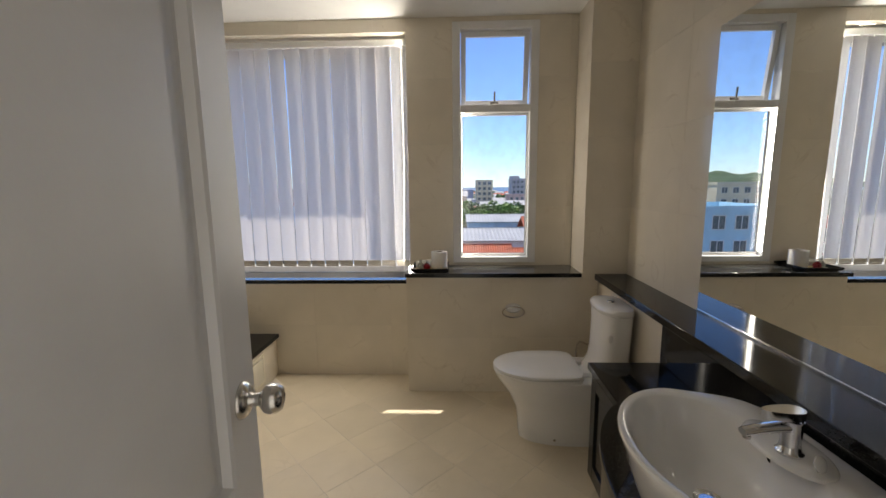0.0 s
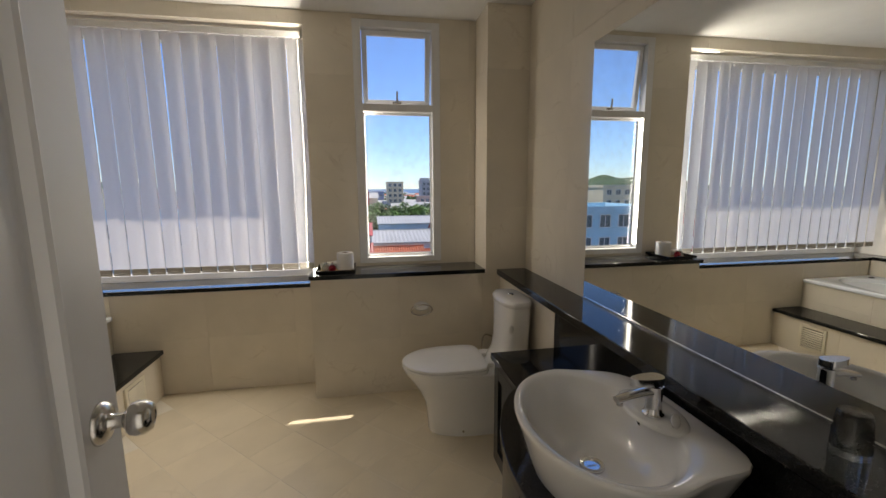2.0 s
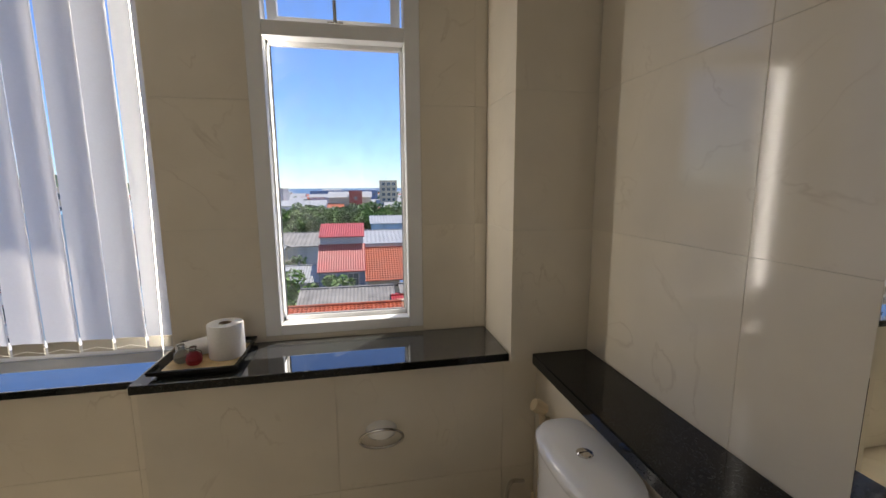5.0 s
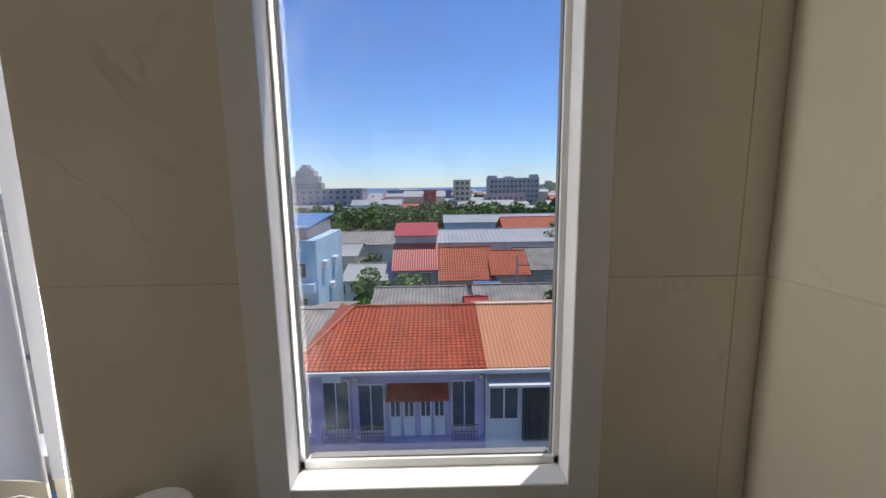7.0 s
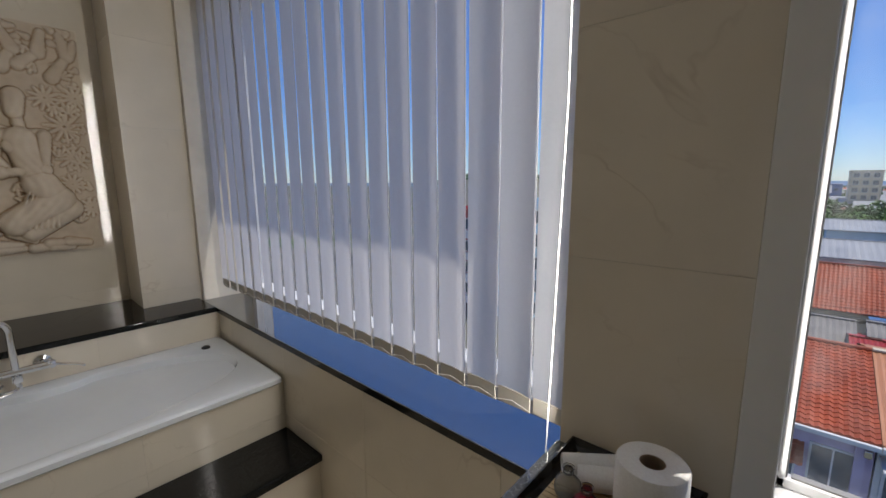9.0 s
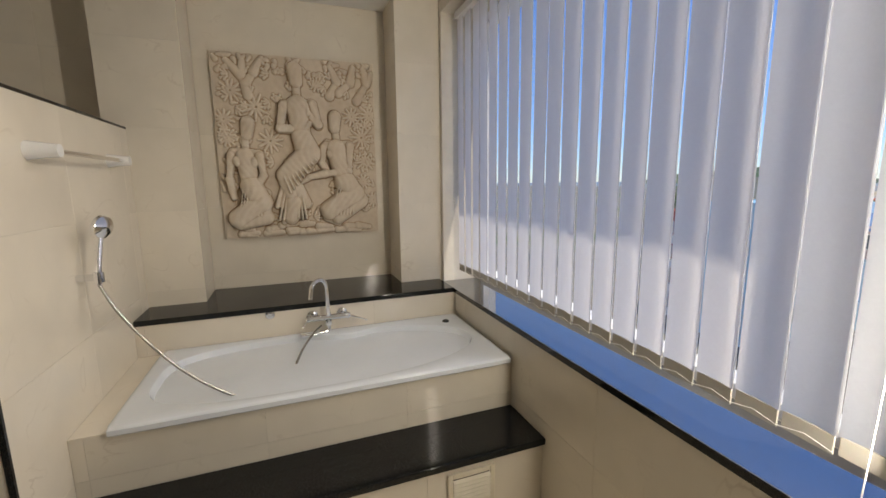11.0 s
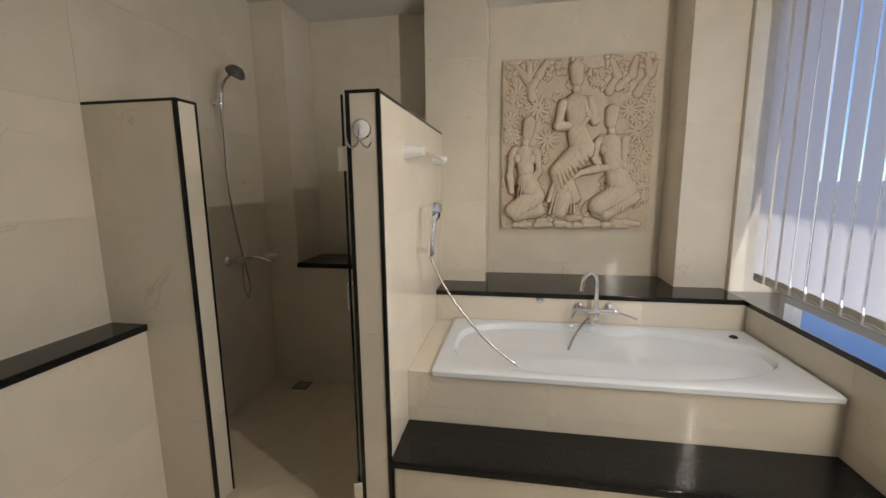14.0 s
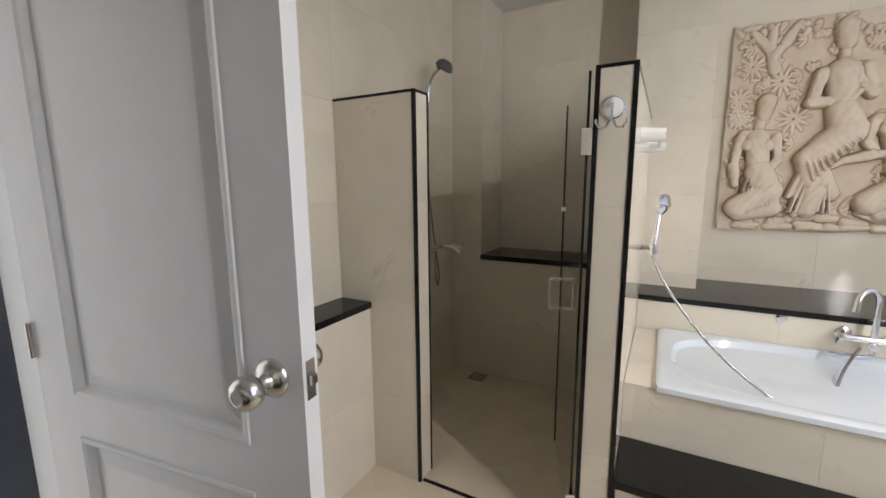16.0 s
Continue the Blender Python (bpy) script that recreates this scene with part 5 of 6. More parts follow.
    limb([(0.525, 0.61), (0.56, 0.64)], 0.024, 0.018, 0.06)
    limb([(0.55, 0.69), (0.545, 0.74)], 0.022, 0.016, 0.06)
    limb([(0.185, 0.635), (0.175, 0.57)], 0.05, 0.04, 0.03)
    limb([(0.165, 0.55), (0.16, 0.50)], 0.026, 0.026, 0.022)
    limb([(0.09, 0.475), (0.235, 0.465)], 0.036, 0.036, 0.026)
    limb([(0.155, 0.45), (0.175, 0.31)], 0.072, 0.062, 0.03)
    limb([(0.115, 0.43), (0.115, 0.425)], 0.04, 0.04, 0.045)
    limb([(0.205, 0.425), (0.205, 0.42)], 0.04, 0.04, 0.045)
    limb([(0.18, 0.29), (0.23, 0.20), (0.09, 0.115)], 0.082, 0.075, 0.04)
    limb([(0.23, 0.20), (0.25, 0.115), (0.10, 0.085)], 0.06, 0.05, 0.035)
    limb([(0.075, 0.46), (0.055, 0.33), (0.07, 0.23)], 0.03, 0.022, 0.04)
    limb([(0.24, 0.455), (0.255, 0.35), (0.16, 0.22)], 0.03, 0.022, 0.05)
    limb([(0.725, 0.685), (0.72, 0.62)], 0.05, 0.042, 0.032)
    limb([(0.725, 0.60), (0.73, 0.55)], 0.026, 0.028, 0.024)
    limb([(0.655, 0.515), (0.81, 0.525)], 0.038, 0.038, 0.028)
    limb([(0.725, 0.50), (0.765, 0.33)], 0.078, 0.07, 0.034)
    limb([(0.69, 0.475), (0.69, 0.47)], 0.04, 0.04, 0.048)
    limb([(0.775, 0.31), (0.83, 0.24), (0.66, 0.145)], 0.088, 0.076, 0.042)
    limb([(0.84, 0.25), (0.87, 0.20), (0.72, 0.105)], 0.07, 0.06, 0.034)
    limb([(0.64, 0.51), (0.625, 0.42), (0.67, 0.36)], 0.03, 0.024, 0.036)
    limb([(0.815, 0.52), (0.80, 0.375), (0.64, 0.36), (0.54, 0.34)], 0.034, 0.022, 0.055)
    limb([(0.54, 0.34), (0.49, 0.31)], 0.024, 0.014, 0.05)
    limb([(0.64, 0.10), (0.72, 0.06)], 0.03, 0.018, 0.02)
    slim = 1.0
    for k in range(9):
        limb([(0.525 - 0.018 * k, 0.485 - 0.018 * k), (0.59 - 0.022 * k, 0.43 - 0.022 * k)], 0.005, 0.006, 0.088, 0.8)
    for k in range(8):
        limb([(0.40 + 0.012 * k, 0.33 - 0.012 * k), (0.335 + 0.024 * k, 0.10 + 0.004 * (k % 3))], 0.006, 0.009, 0.058 + 0.004 * (k % 2), 0.8)
        limb([(0.13 + 0.014 * k, 0.28 - 0.008 * k), (0.10 + 0.018 * k, 0.13)], 0.005, 0.006, 0.070, 0.8)
        limb([(0.73 + 0.014 * k, 0.29 - 0.006 * k), (0.66 + 0.022 * k, 0.12)], 0.005, 0.006, 0.072, 0.8)
    # folds of cloth, worn surface, slab edges
    fold = 0.0010 * np.sin(X * 150 + 9 * np.sin(Z * 14)) * (H > 0.05)
    chip = np.array([[noise.noise(Vector((float(x) * 26, float(z) * 26, 3.0))) for x in X[0]] for z in Z[:, 0]])
    H = H + fold + 0.0035 * chip + 0.002
    edge = np.minimum.reduce([U * w, (1 - U) * w, V * h, (1 - V) * h])
    H = H * np.clip(edge / 0.012, 0, 1)
    for k in range(1):
        H = (H + np.roll(H, 1, 0) + np.roll(H, -1, 0) + np.roll(H, 1, 1) + np.roll(H, -1, 1)) / 5
    bm = bmesh.new()
    y0, z0 = 1.628, 1.118
    wob = [0.006 * noise.noise(Vector((i * 0.07, 1.3, 0))) for i in range(max(nx, nz))]
    grid = [[bm.verts.new((-3.098 + float(H[j, i]) * 0.95, y0 + float(X[j, i]) + wob[j] * (1 if i in (0, nx - 1) else 0), z0 + float(Z[j, i]) + wob[i] * (1 if j in (0, nz - 1) else 0))) for i in range(nx)] for j in range(nz)]
    for j in range(nz - 1):
        for i in range(nx - 1):
            bm.faces.new((grid[j][i], grid[j][i + 1], grid[j + 1][i + 1], grid[j + 1][i]))
    border = [grid[0][i] for i in range(nx)] + [grid[j][nx - 1] for j in range(1, nz)] + [grid[nz - 1][i] for i in range(nx - 2, -1, -1)] + [grid[j][0] for j in range(nz - 2, 0, -1)]
    back = [bm.verts.new((XB + 0.001, v.co.y, v.co.z)) for v in border]
    for i in range(len(border)):
        k = (i + 1) % len(border)
        bm.faces.new((border[i], back[i], back[k], border[k]))
    bmesh.ops.recalc_face_normals(bm, faces=bm.faces)
    for f in bm.faces:
        f.smooth = True
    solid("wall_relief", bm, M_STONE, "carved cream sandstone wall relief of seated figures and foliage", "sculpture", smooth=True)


def carved_stone():
    m, t, p = nodes_of("carved_sandstone")
    n = noise_node(t, 7, 5)
    f = noise_node(t, 160, 4)
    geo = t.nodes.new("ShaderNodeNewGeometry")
    # shading painted in by Pointiness: creases brown, raised edges pale
    crease_shade = ramp_node(t, geo.outputs["Pointiness"], [(0.44, (0.42, 0.30, 0.19)), (0.5, (0.66, 0.57, 0.45)), (0.56, (0.76, 0.69, 0.58))])
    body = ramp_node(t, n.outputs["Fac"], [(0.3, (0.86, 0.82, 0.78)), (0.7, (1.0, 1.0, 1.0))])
    col = mix_node(t, 1.0, crease_shade.outputs["Color"], body.outputs["Color"], "MULTIPLY")
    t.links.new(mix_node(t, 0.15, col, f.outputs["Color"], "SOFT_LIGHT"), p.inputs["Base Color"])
    p.inputs["Roughness"].default_value = 0.75
    bump_on(t, p, f.outputs["Fac"], 0.25, 0.002)
    return m


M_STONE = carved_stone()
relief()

# ---- the town outside ----
GZ = -13.0
M_ROOF_ORANGE = plain("orange_clay_tile", (0.42, 0.085, 0.03), 0.6, vary=0.22, scale=1.5, bump=0.2, bump_scale=9)
M_ROOF_SALMON = plain("salmon_metal_sheet", (0.56, 0.24, 0.11), 0.45, vary=0.08, scale=0.8)
M_ROOF_RED = plain("red_metal_sheet", (0.40, 0.035, 0.035), 0.45, vary=0.15, scale=0.7)
M_ROOF_GREY = plain("weathered_grey_sheet", (0.25, 0.235, 0.21), 0.8, vary=0.3, scale=0.9, bump=0.2, bump_scale=8)
M_ROOF_PALE = plain("pale_zinc_sheet", (0.36, 0.37, 0.37), 0.5, vary=0.12, scale=0.4)
M_ROOF_TEAL = plain("faded_teal_sheet", (0.20, 0.36, 0.36), 0.5, vary=0.15, scale=0.4)
M_ROOF_GREEN = plain("faded_green_sheet", (0.24, 0.34, 0.12), 0.6, vary=0.2, scale=0.2)
M_ROOF_BLUE = plain("blue_sheet", (0.08, 0.20, 0.42), 0.45, vary=0.12, scale=0.8)
M_W_PURPLE = plain("lilac_render", (0.50, 0.42, 0.58), 0.8, vary=0.15, scale=1.0, bump=0.1)
M_W_WHITE = plain("white_render", (0.72, 0.71, 0.69), 0.8, vary=0.12, scale=0.8)
M_W_BLUE = plain("slate_blue_render", (0.20, 0.27, 0.42), 0.8, vary=0.15, scale=0.8)
M_W_CYAN = plain("pale_blue_render", (0.42, 0.62, 0.72), 0.8, vary=0.12, scale=0.6)
M_W_PEACH = plain("peach_render", (0.58, 0.42, 0.36), 0.8, vary=0.1, scale=0.6)
M_W_CREAM = plain("cream_render", (0.66, 0.58, 0.42), 0.8, vary=0.12, scale=0.2)
M_W_GREY = plain("grey_concrete", (0.42, 0.43, 0.45), 0.8, vary=0.15, scale=0.1)
M_W_GREEN = plain("pale_green_render", (0.36, 0.44, 0.36), 0.8, vary=0.12, scale=0.3)
M_W_RED = plain("brick_red_render", (0.42, 0.06, 0.05), 0.8, vary=0.12, scale=0.3)
M_DARKWIN = plain("dark_far_glass", (0.08, 0.11, 0.13), 0.12, vary=0.3)
M_LEAF = plain("green_leaves", (0.12, 0.24, 0.035), 0.6, vary=0.5, scale=0.8)
M_LEAF_DARK = plain("dark_green_leaves", (0.06, 0.13, 0.028), 0.6, vary=0.5, scale=0.8)
M_BARK = plain("brown_bark", (0.09, 0.065, 0.045), 0.9, vary=0.3)
M_ASPHALT = plain("grey_asphalt", (0.055, 0.055, 0.057), 0.9, vary=0.2)


def ground_material():
    m, t, p = nodes_of("town_ground")
    n = noise_node(t, 0.03, 6)
    r = ramp_node(t, n.outputs["Fac"], [(0.35, (0.10, 0.10, 0.095)), (0.5, (0.20, 0.185, 0.16)), (0.65, (0.07, 0.11, 0.04))])
    t.links.new(r.outputs["Color"], p.inputs["Base Color"])
    p.inputs["Roughness"].default_value = 0.9
    return m


gp = bmesh.new()
for q in ((-2500, -60), (2500, -60), (2500, 900), (-2500, 900)):
    gp.verts.new((q[0], q[1], GZ))
gp.faces.new(gp.verts)
tagged(part("ground", gp, ground_material()), kind="structure")
sp_ = bmesh.new()
for q in ((-4500, 880), (4500, 880), (4500, 4800), (-4500, 4800)):
    sp_.verts.new((q[0], q[1], GZ + 0.5))
sp_.faces.new(sp_.verts)
tagged(part("water", sp_, plain("far_blue_sea", (0.05, 0.11, 0.19), 0.35, vary=0.1, scale=0.01)), kind="structure")
solid("road", box(-60, 60, 11.5, 18.5, GZ, GZ + 0.03), M_ASPHALT, kind="structure")


def sheet_roof(x0, x1, ya, za, yb, zb, rib=0.25, amp=0.03, courses=0, thick=0.06, cut=None):
    """A ribbed roof slope from the eave (ya, za) to the ridge (yb, zb); courses: stepped rows of tiles."""
    bm = bmesh.new()
    nx = max(2, int(abs(x1 - x0) / rib) * 4)
    rows = max(1, courses)
    xs = [x0 + (x1 - x0) * i / nx for i in range(nx + 1)]
    lines = []
    for j in range(rows):
        for u in ((j / rows, 0.03 if courses else 0.0), ((j + 1) / rows, 0.0)):
            lines.append(u)
    grid = []
    for u, lift in lines:
        row = []
        for i, x in enumerate(xs):
            xx = x
            if cut:
                xx = max(x, x0 + cut * u)
            row.append(bm.verts.new((xx, ya + (yb - ya) * u, za + (zb - za) * u + lift + amp * math.cos(math.pi * i / 2))))
        grid.append(row)
    low = [[bm.verts.new((v.co.x, v.co.y, v.co.z - thick - 0.05)) for v in row] for row in (grid[0], grid[-1])]
    for a, b in zip(grid, grid[1:]):
        for i in range(nx):
            bm.faces.new((a[i], a[i + 1], b[i + 1], b[i]))
    for i in range(nx):
        bm.faces.new((grid[0][i], low[0][i], low[0][i + 1], grid[0][i + 1]))
        bm.faces.new((low[0][i], low[1][i], low[1][i + 1], low[0][i + 1]))
    return bm


def wall_with_windows(parent, x0, x1, y, z0, z1, cols, rows, ww, wh, material, sill=0.9):
    """Window units, a frame and a pane each, on a south-facing facade (local coordinates)."""
    step = (x1 - x0) / cols
    storey = (z1 - z0) / rows
    pane = bpy.data.meshes.new("pane")
    b = box(-ww / 2, ww / 2, -0.02, 0.02, 0, wh)
    b.to_mesh(pane)
    b.free()
    pane.materials.append(M_DARKWIN)
    fr = bpy.data.meshes.new("window_frame")
    t = 0.07
    b = bmesh.new()
    for q in ((-ww / 2 - t, -ww / 2, -0.06, 0.04, -t, wh + t), (ww / 2, ww / 2 + t, -0.06, 0.04, -t, wh + t), (-ww / 2, ww / 2, -0.06, 0.04, -t, 0), (-ww / 2, ww / 2, -0.06, 0.04, wh, wh + t), (-0.03, 0.03, -0.05, 0.03, 0, wh)):
        box(*q, bm=b)
    b.to_mesh(fr)
    b.free()
    fr.materials.append(material)
    for r in range(rows):
        for c in range(cols):
            f = new("window", fr)
            f.parent = parent
            f.matrix_basis = pose(x0 + step * (c + 0.5), y, z0 + storey * r + sill)
            p = new("pane", pane)
            p.parent = f


def block(name, x, y, w, d, top, wall_mat, label, cols, rows, ww, wh, band=None, turn=0, base=None, extras=()):
    """A flat-roofed building with storeys of windows on the front and the sides."""
    base = GZ if base is None else base
    ob = thing(name, (x, y, base), label, "building", turn=turn)
    h = top - base
    bm = box(-w / 2, w / 2, 0, d, 0, h)
    part("wall", bm, wall_mat, ob)
    bm = bmesh.new()
    for q in ((-w / 2 - 0.15, w / 2 + 0.15, -0.15, 0.15, h, h + 0.7), (-w / 2 - 0.15, w / 2 + 0.15, d - 0.15, d + 0.15, h, h + 0.7), (-w / 2 - 0.15, -w / 2 + 0.15, 0.15, d - 0.15, h, h + 0.7), (w / 2 - 0.15, w / 2 + 0.15, 0.15, d - 0.15, h, h + 0.7)):
        box(*q, bm=bm)
    part("parapet", bm, wall_mat, ob)
    wall_with_windows(ob, -w / 2 + 0.4, w / 2 - 0.4, -0.01, 0.3, h, cols, rows, ww, wh, M_W_WHITE)
    if band:
        for r in range(rows):
            z = 0.3 + (h - 0.3) / rows * r
            part("balcony", box(-w / 2 + 0.2, w / 2 - 0.2, -0.9, -0.03, z - 0.1, z + 0.75), band, ob)
    for q in extras:
        part("roof_structure", box(*[v + (h if i > 3 else 0) for i, v in enumerate(q)]), wall_mat, ob)
    return ob


def gable(name, x, y, w, d, eave, ridge, wall_mat, roof_mat, label, cols=3, rows=2, rib=0.3, courses=0, turn=0, base=None, along=True):
    """A house with a two-sided roof; along: the ridge runs across the view."""
    base = GZ if base is None else base
    ob = thing(name, (x, y, base), label, "house", turn=turn)
    h, hr = eave - base, ridge - base
    if along:
        part("wall", box(-w / 2, w / 2, 0, d, 0, h), wall_mat, ob)
        part("roof", sheet_roof(-w / 2 - 0.4, w / 2 + 0.4, -0.5, h - 0.1, d / 2, hr, rib, 0.025, courses), roof_mat, ob)
        part("roof", sheet_roof(-w / 2 - 0.4, w / 2 + 0.4, d + 0.5, h - 0.1, d / 2, hr, rib, 0.025, courses), roof_mat, ob)
        part("ridge_cap", box(-w / 2 - 0.4, w / 2 + 0.4, d / 2 - 0.12, d / 2 + 0.12, hr, hr + 0.09, 0.03), roof_mat, ob)
    else:
        bm = box(-w / 2, w / 2, 0, d, 0, h)
        part("wall", bm, wall_mat, ob)
        gb = bmesh.new()
        for yy in (0.01, d):
            vs = [gb.verts.new(q) for q in ((-w / 2, yy, h), (w / 2, yy, h), (0, yy, hr - 0.05))]
            gb.faces.new(vs)
        part("gable_wall", gb, wall_mat, ob)
        for s in (-1, 1):
            r = sheet_roof(-0.5, d + 0.5, -w / 2 - 0.4, h - 0.15, 0, hr, rib, 0.025, courses)
            bmesh.ops.rotate(r, cent=(0, 0, 0), matrix=Matrix.Rotation(radians(90), 3, "Z"), verts=r.verts)
            if s < 0:
                bmesh.ops.scale(r, vec=(-1, 1, 1), verts=r.verts)
            bmesh.ops.recalc_face_normals(r, faces=r.faces)
            part("roof", r, roof_mat, ob)
    wall_with_windows(ob, -w / 2 + 0.3, w / 2 - 0.3, -0.02, 0.2, h, cols, rows, 1.1, 1.3, M_W_WHITE)
    return ob


# the terrace across the road
def terrace():
    ob = thing("terrace_house", (-1.7, 20.0, GZ), "lilac terrace house under an orange tiled hip roof", "house")
    e, r = -6.75 - GZ, -5.4 - GZ
    x0, x1 = -5.0, 4.08
    part("roof", sheet_roof(x0, x1, 0.0, e, 5.5, r, 0.24, 0.03, 22, cut=2.05), M_ROOF_ORANGE, ob)
    hip = bmesh.new()
    a, b, c = (x0, 0, e + 0.02), (x0 + 2.05, 5.5, r + 0.02), (x0, 11, e + 0.02)
    hip.faces.new([hip.verts.new(q) for q in (a, b, c)])
    part("roof_end", hip, M_ROOF_ORANGE, ob)
    part("hip_cap", tube([(x0, -0.02, e + 0.06), (x0 + 2.05, 5.5, r + 0.06)], 0.09, 8), M_ROOF_ORANGE, ob)
    part("ridge_cap", tube([(x0 + 2.05, 5.5, r + 0.05), (x1, 5.5, r + 0.05)], 0.09, 8), M_ROOF_ORANGE, ob)
    part("gutter", box(x0 - 0.05, x1, -0.16, -0.02, e - 0.2, e - 0.04, 0.02), M_W_WHITE, ob)
    part("wall", box(x0 + 0.3, x1 - 0.02, 0.7, 10, 0, e - 0.12), M_W_PURPLE, ob)
    for x in (x0 + 1.3, x0 + 2.95, x1 - 0.35):
        part("pilaster", box(x - 0.14, x + 0.14, 0.5, 0.72, 0, e - 0.2, 0.01), M_W_PURPLE, ob)
    part("awning", sheet_roof(-0.55, 2.35, -0.1, e - 1.45, 0.72, e - 1.0, 0.2, 0.02, 4), M_ROOF_ORANGE, ob, "small orange tiled awning")
    for x, w, z0, z1 in ((-3.0, 1.15, 3.0, 5.4), (-1.35, 1.15, 2.9, 5.2), (-0.2, 0.42, 3.6, 4.6), (0.45, 0.42, 3.6, 4.6), (1.25, 0.42, 3.6, 4.6), (1.9, 0.42, 3.6, 4.6), (3.1, 1.1, 3.0, 5.3)):
        fr = part("window", box(x - w / 2 - 0.07, x + w / 2 + 0.07, 0.62, 0.74, z0 - 0.07, z1 + 0.07), M_W_WHITE, ob)
        part("pane", box(x - w / 2, x + w / 2, 0.60, 0.64, z0, z1), M_DARKWIN, fr)
        part("mullion", box(x - 0.025, x + 0.025, 0.585, 0.63, z0, z1), M_W_WHITE, fr)
    for x in (-0.2, 0.45, 1.25, 1.9):
        part("panel", box(x - 0.25, x + 0.25, 0.64, 0.72, 2.5, 3.5), M_W_WHITE, ob, "white panel below the window")
    for x in (-1.35, 3.1, -3.0):
        bm = bmesh.new()
        for k in range(9):
            box(x - 0.6 + 0.15 * k - 0.012, x - 0.6 + 0.15 * k + 0.012, 0.16, 0.185, 2.6, 3.35, bm=bm)
        for z in (2.6, 2.98, 3.35):
            box(x - 0.62, x + 0.62, 0.155, 0.19, z, z + 0.035, bm=bm)
        part("balcony_rail", bm, M_STEEL, ob)
    for z0, z1 in ((2.4, 2.55),):
        part("balcony_slab", box(x0 + 0.4, x1, 0.05, 0.75, z0, z1), M_W_PURPLE, ob)
    for x in (x0 + 3.0, x1 - 0.2):
        part("floodlight", box(x - 0.1, x + 0.1, 0.35, 0.55, e - 0.75, e - 0.5, 0.02), M_STEEL, ob)
    part("air_conditioner", box(x0 + 1.45, x0 + 2.35, 0.3, 0.65, e - 0.75, e - 0.3, 0.03), M_W_WHITE, ob)
    ob = thing("terrace_house", (9.8, 20.0, GZ), "white shop house under a salmon ribbed metal roof", "house")
    x0, x1 = -7.4, 7.0
    part("roof", sheet_roof(x0, x1, 0.0, e + 0.02, 5.5, r + 0.06, 0.2, 0.018, 0), M_ROOF_SALMON, ob)
    part("roof", sheet_roof(x0, x1, 11.0, e + 0.02, 5.5, r + 0.06, 0.2, 0.018, 0), M_ROOF_SALMON, ob)
    part("ridge_cap", box(x0, x1, 5.35, 5.65, r + 0.05, r + 0.14, 0.03), M_W_CREAM, ob)
    fire = bmesh.new()
    ring = [(-1.6, 0.45, e), (-1.6, 0.45, e + 0.46), (-1.6, 5.5, r + 0.5), (-1.6, 5.5, r - 0.2)]
    f1 = [fire.verts.new(q) for q in ring]
    f2 = [fire.verts.new((q[0] + 0.28, q[1], q[2])) for q in ring]
    fire.faces.new(f1)
    fire.faces.new(f2[::-1])
    for i in range(4):
        fire.faces.new((f1[i], f2[i], f2[(i + 1) % 4], f1[(i + 1) % 4]))
    bmesh.ops.recalc_face_normals(fire, faces=fire.faces)
    part("fire_wall", fire, M_W_WHITE, ob, "white rendered party wall above the roof")
    part("gutter", box(x0, x1, -0.16, -0.02, e - 0.2, e - 0.02, 0.02), M_W_WHITE, ob)
    part("canopy", box(x0 + 0.05, x1, -0.5, 0.6, e - 0.75, e - 0.62, 0.02), M_W_WHITE, ob)
    part("wall", box(x0 + 0.01, x1, 0.7, 10, 0, e - 0.12), M_W_WHITE, ob)
    for x, w in ((-6.5, 1.3), (-1.0, 1.3), (1.2, 1.8), (4.2, 1.8)):
        fr = part("window", box(x - w / 2 - 0.08, x + w / 2 + 0.08, 0.6, 0.74, 3.3, e - 1.0), M_W_WHITE, ob)
        part("pane", box(x - w / 2, x + w / 2, 0.57, 0.62, 3.4, e - 1.1), M_DARKWIN, fr)
        part("mullion", box(x - 0.04, x + 0.04, 0.55, 0.6, 3.4, e - 1.1), M_W_WHITE, fr)
    screen = part("screen", box(-5.6, -2.0, 0.62, 0.71, 2.2, e - 0.85), M_DARKWIN, ob, "dark opening behind slats")
    for k in range(26):
        part("slat", box(-5.55 + 0.14 * k, -5.55 + 0.14 * k + 0.05, 0.45, 0.55, 2.2, e - 0.85), M_DARKGREY, screen)


terrace()


def tank(x, y, z, s=1.0):
    ob = thing("water_tank", (x, y, z), "round white plastic water tank with a domed lid", "water tank", "roof water tanks")
    part("drum", spun([(0.0, 0.0), (0.55 * s, 0.0), (0.6 * s, 0.1 * s), (0.6 * s, 0.5 * s), (0.5 * s, 0.62 * s), (0.22 * s, 0.74 * s), (0.2 * s, 0.8 * s), (0.0, 0.82 * s)], 20), M_W_WHITE, ob, "", True)


# asbestos roofs and their tanks just behind the terrace
for x, y, w, d, e, rr, m, lab in ((-10.4, 24.0, 6.3, 15, -8.9, -7.3, M_ROOF_GREY, "low shed under a weathered grey corrugated roof"), (-1.2, 33.0, 7.0, 7, -7.9, -7.0, M_ROOF_GREY, "low shed under a stained grey corrugated roof"),
                                  (7.6, 33.0, 8.2, 7, -7.9, -6.9, M_ROOF_GREY, "low shed under a grey corrugated roof with white ridges"), (15.5, 34.0, 6, 7, -8.2, -7.3, M_ROOF_GREY, "low shed under a patched grey corrugated roof")):
    gable("shed", x, y, w, d, e, rr, M_W_WHITE, m, lab, 3, 1, 0.3)
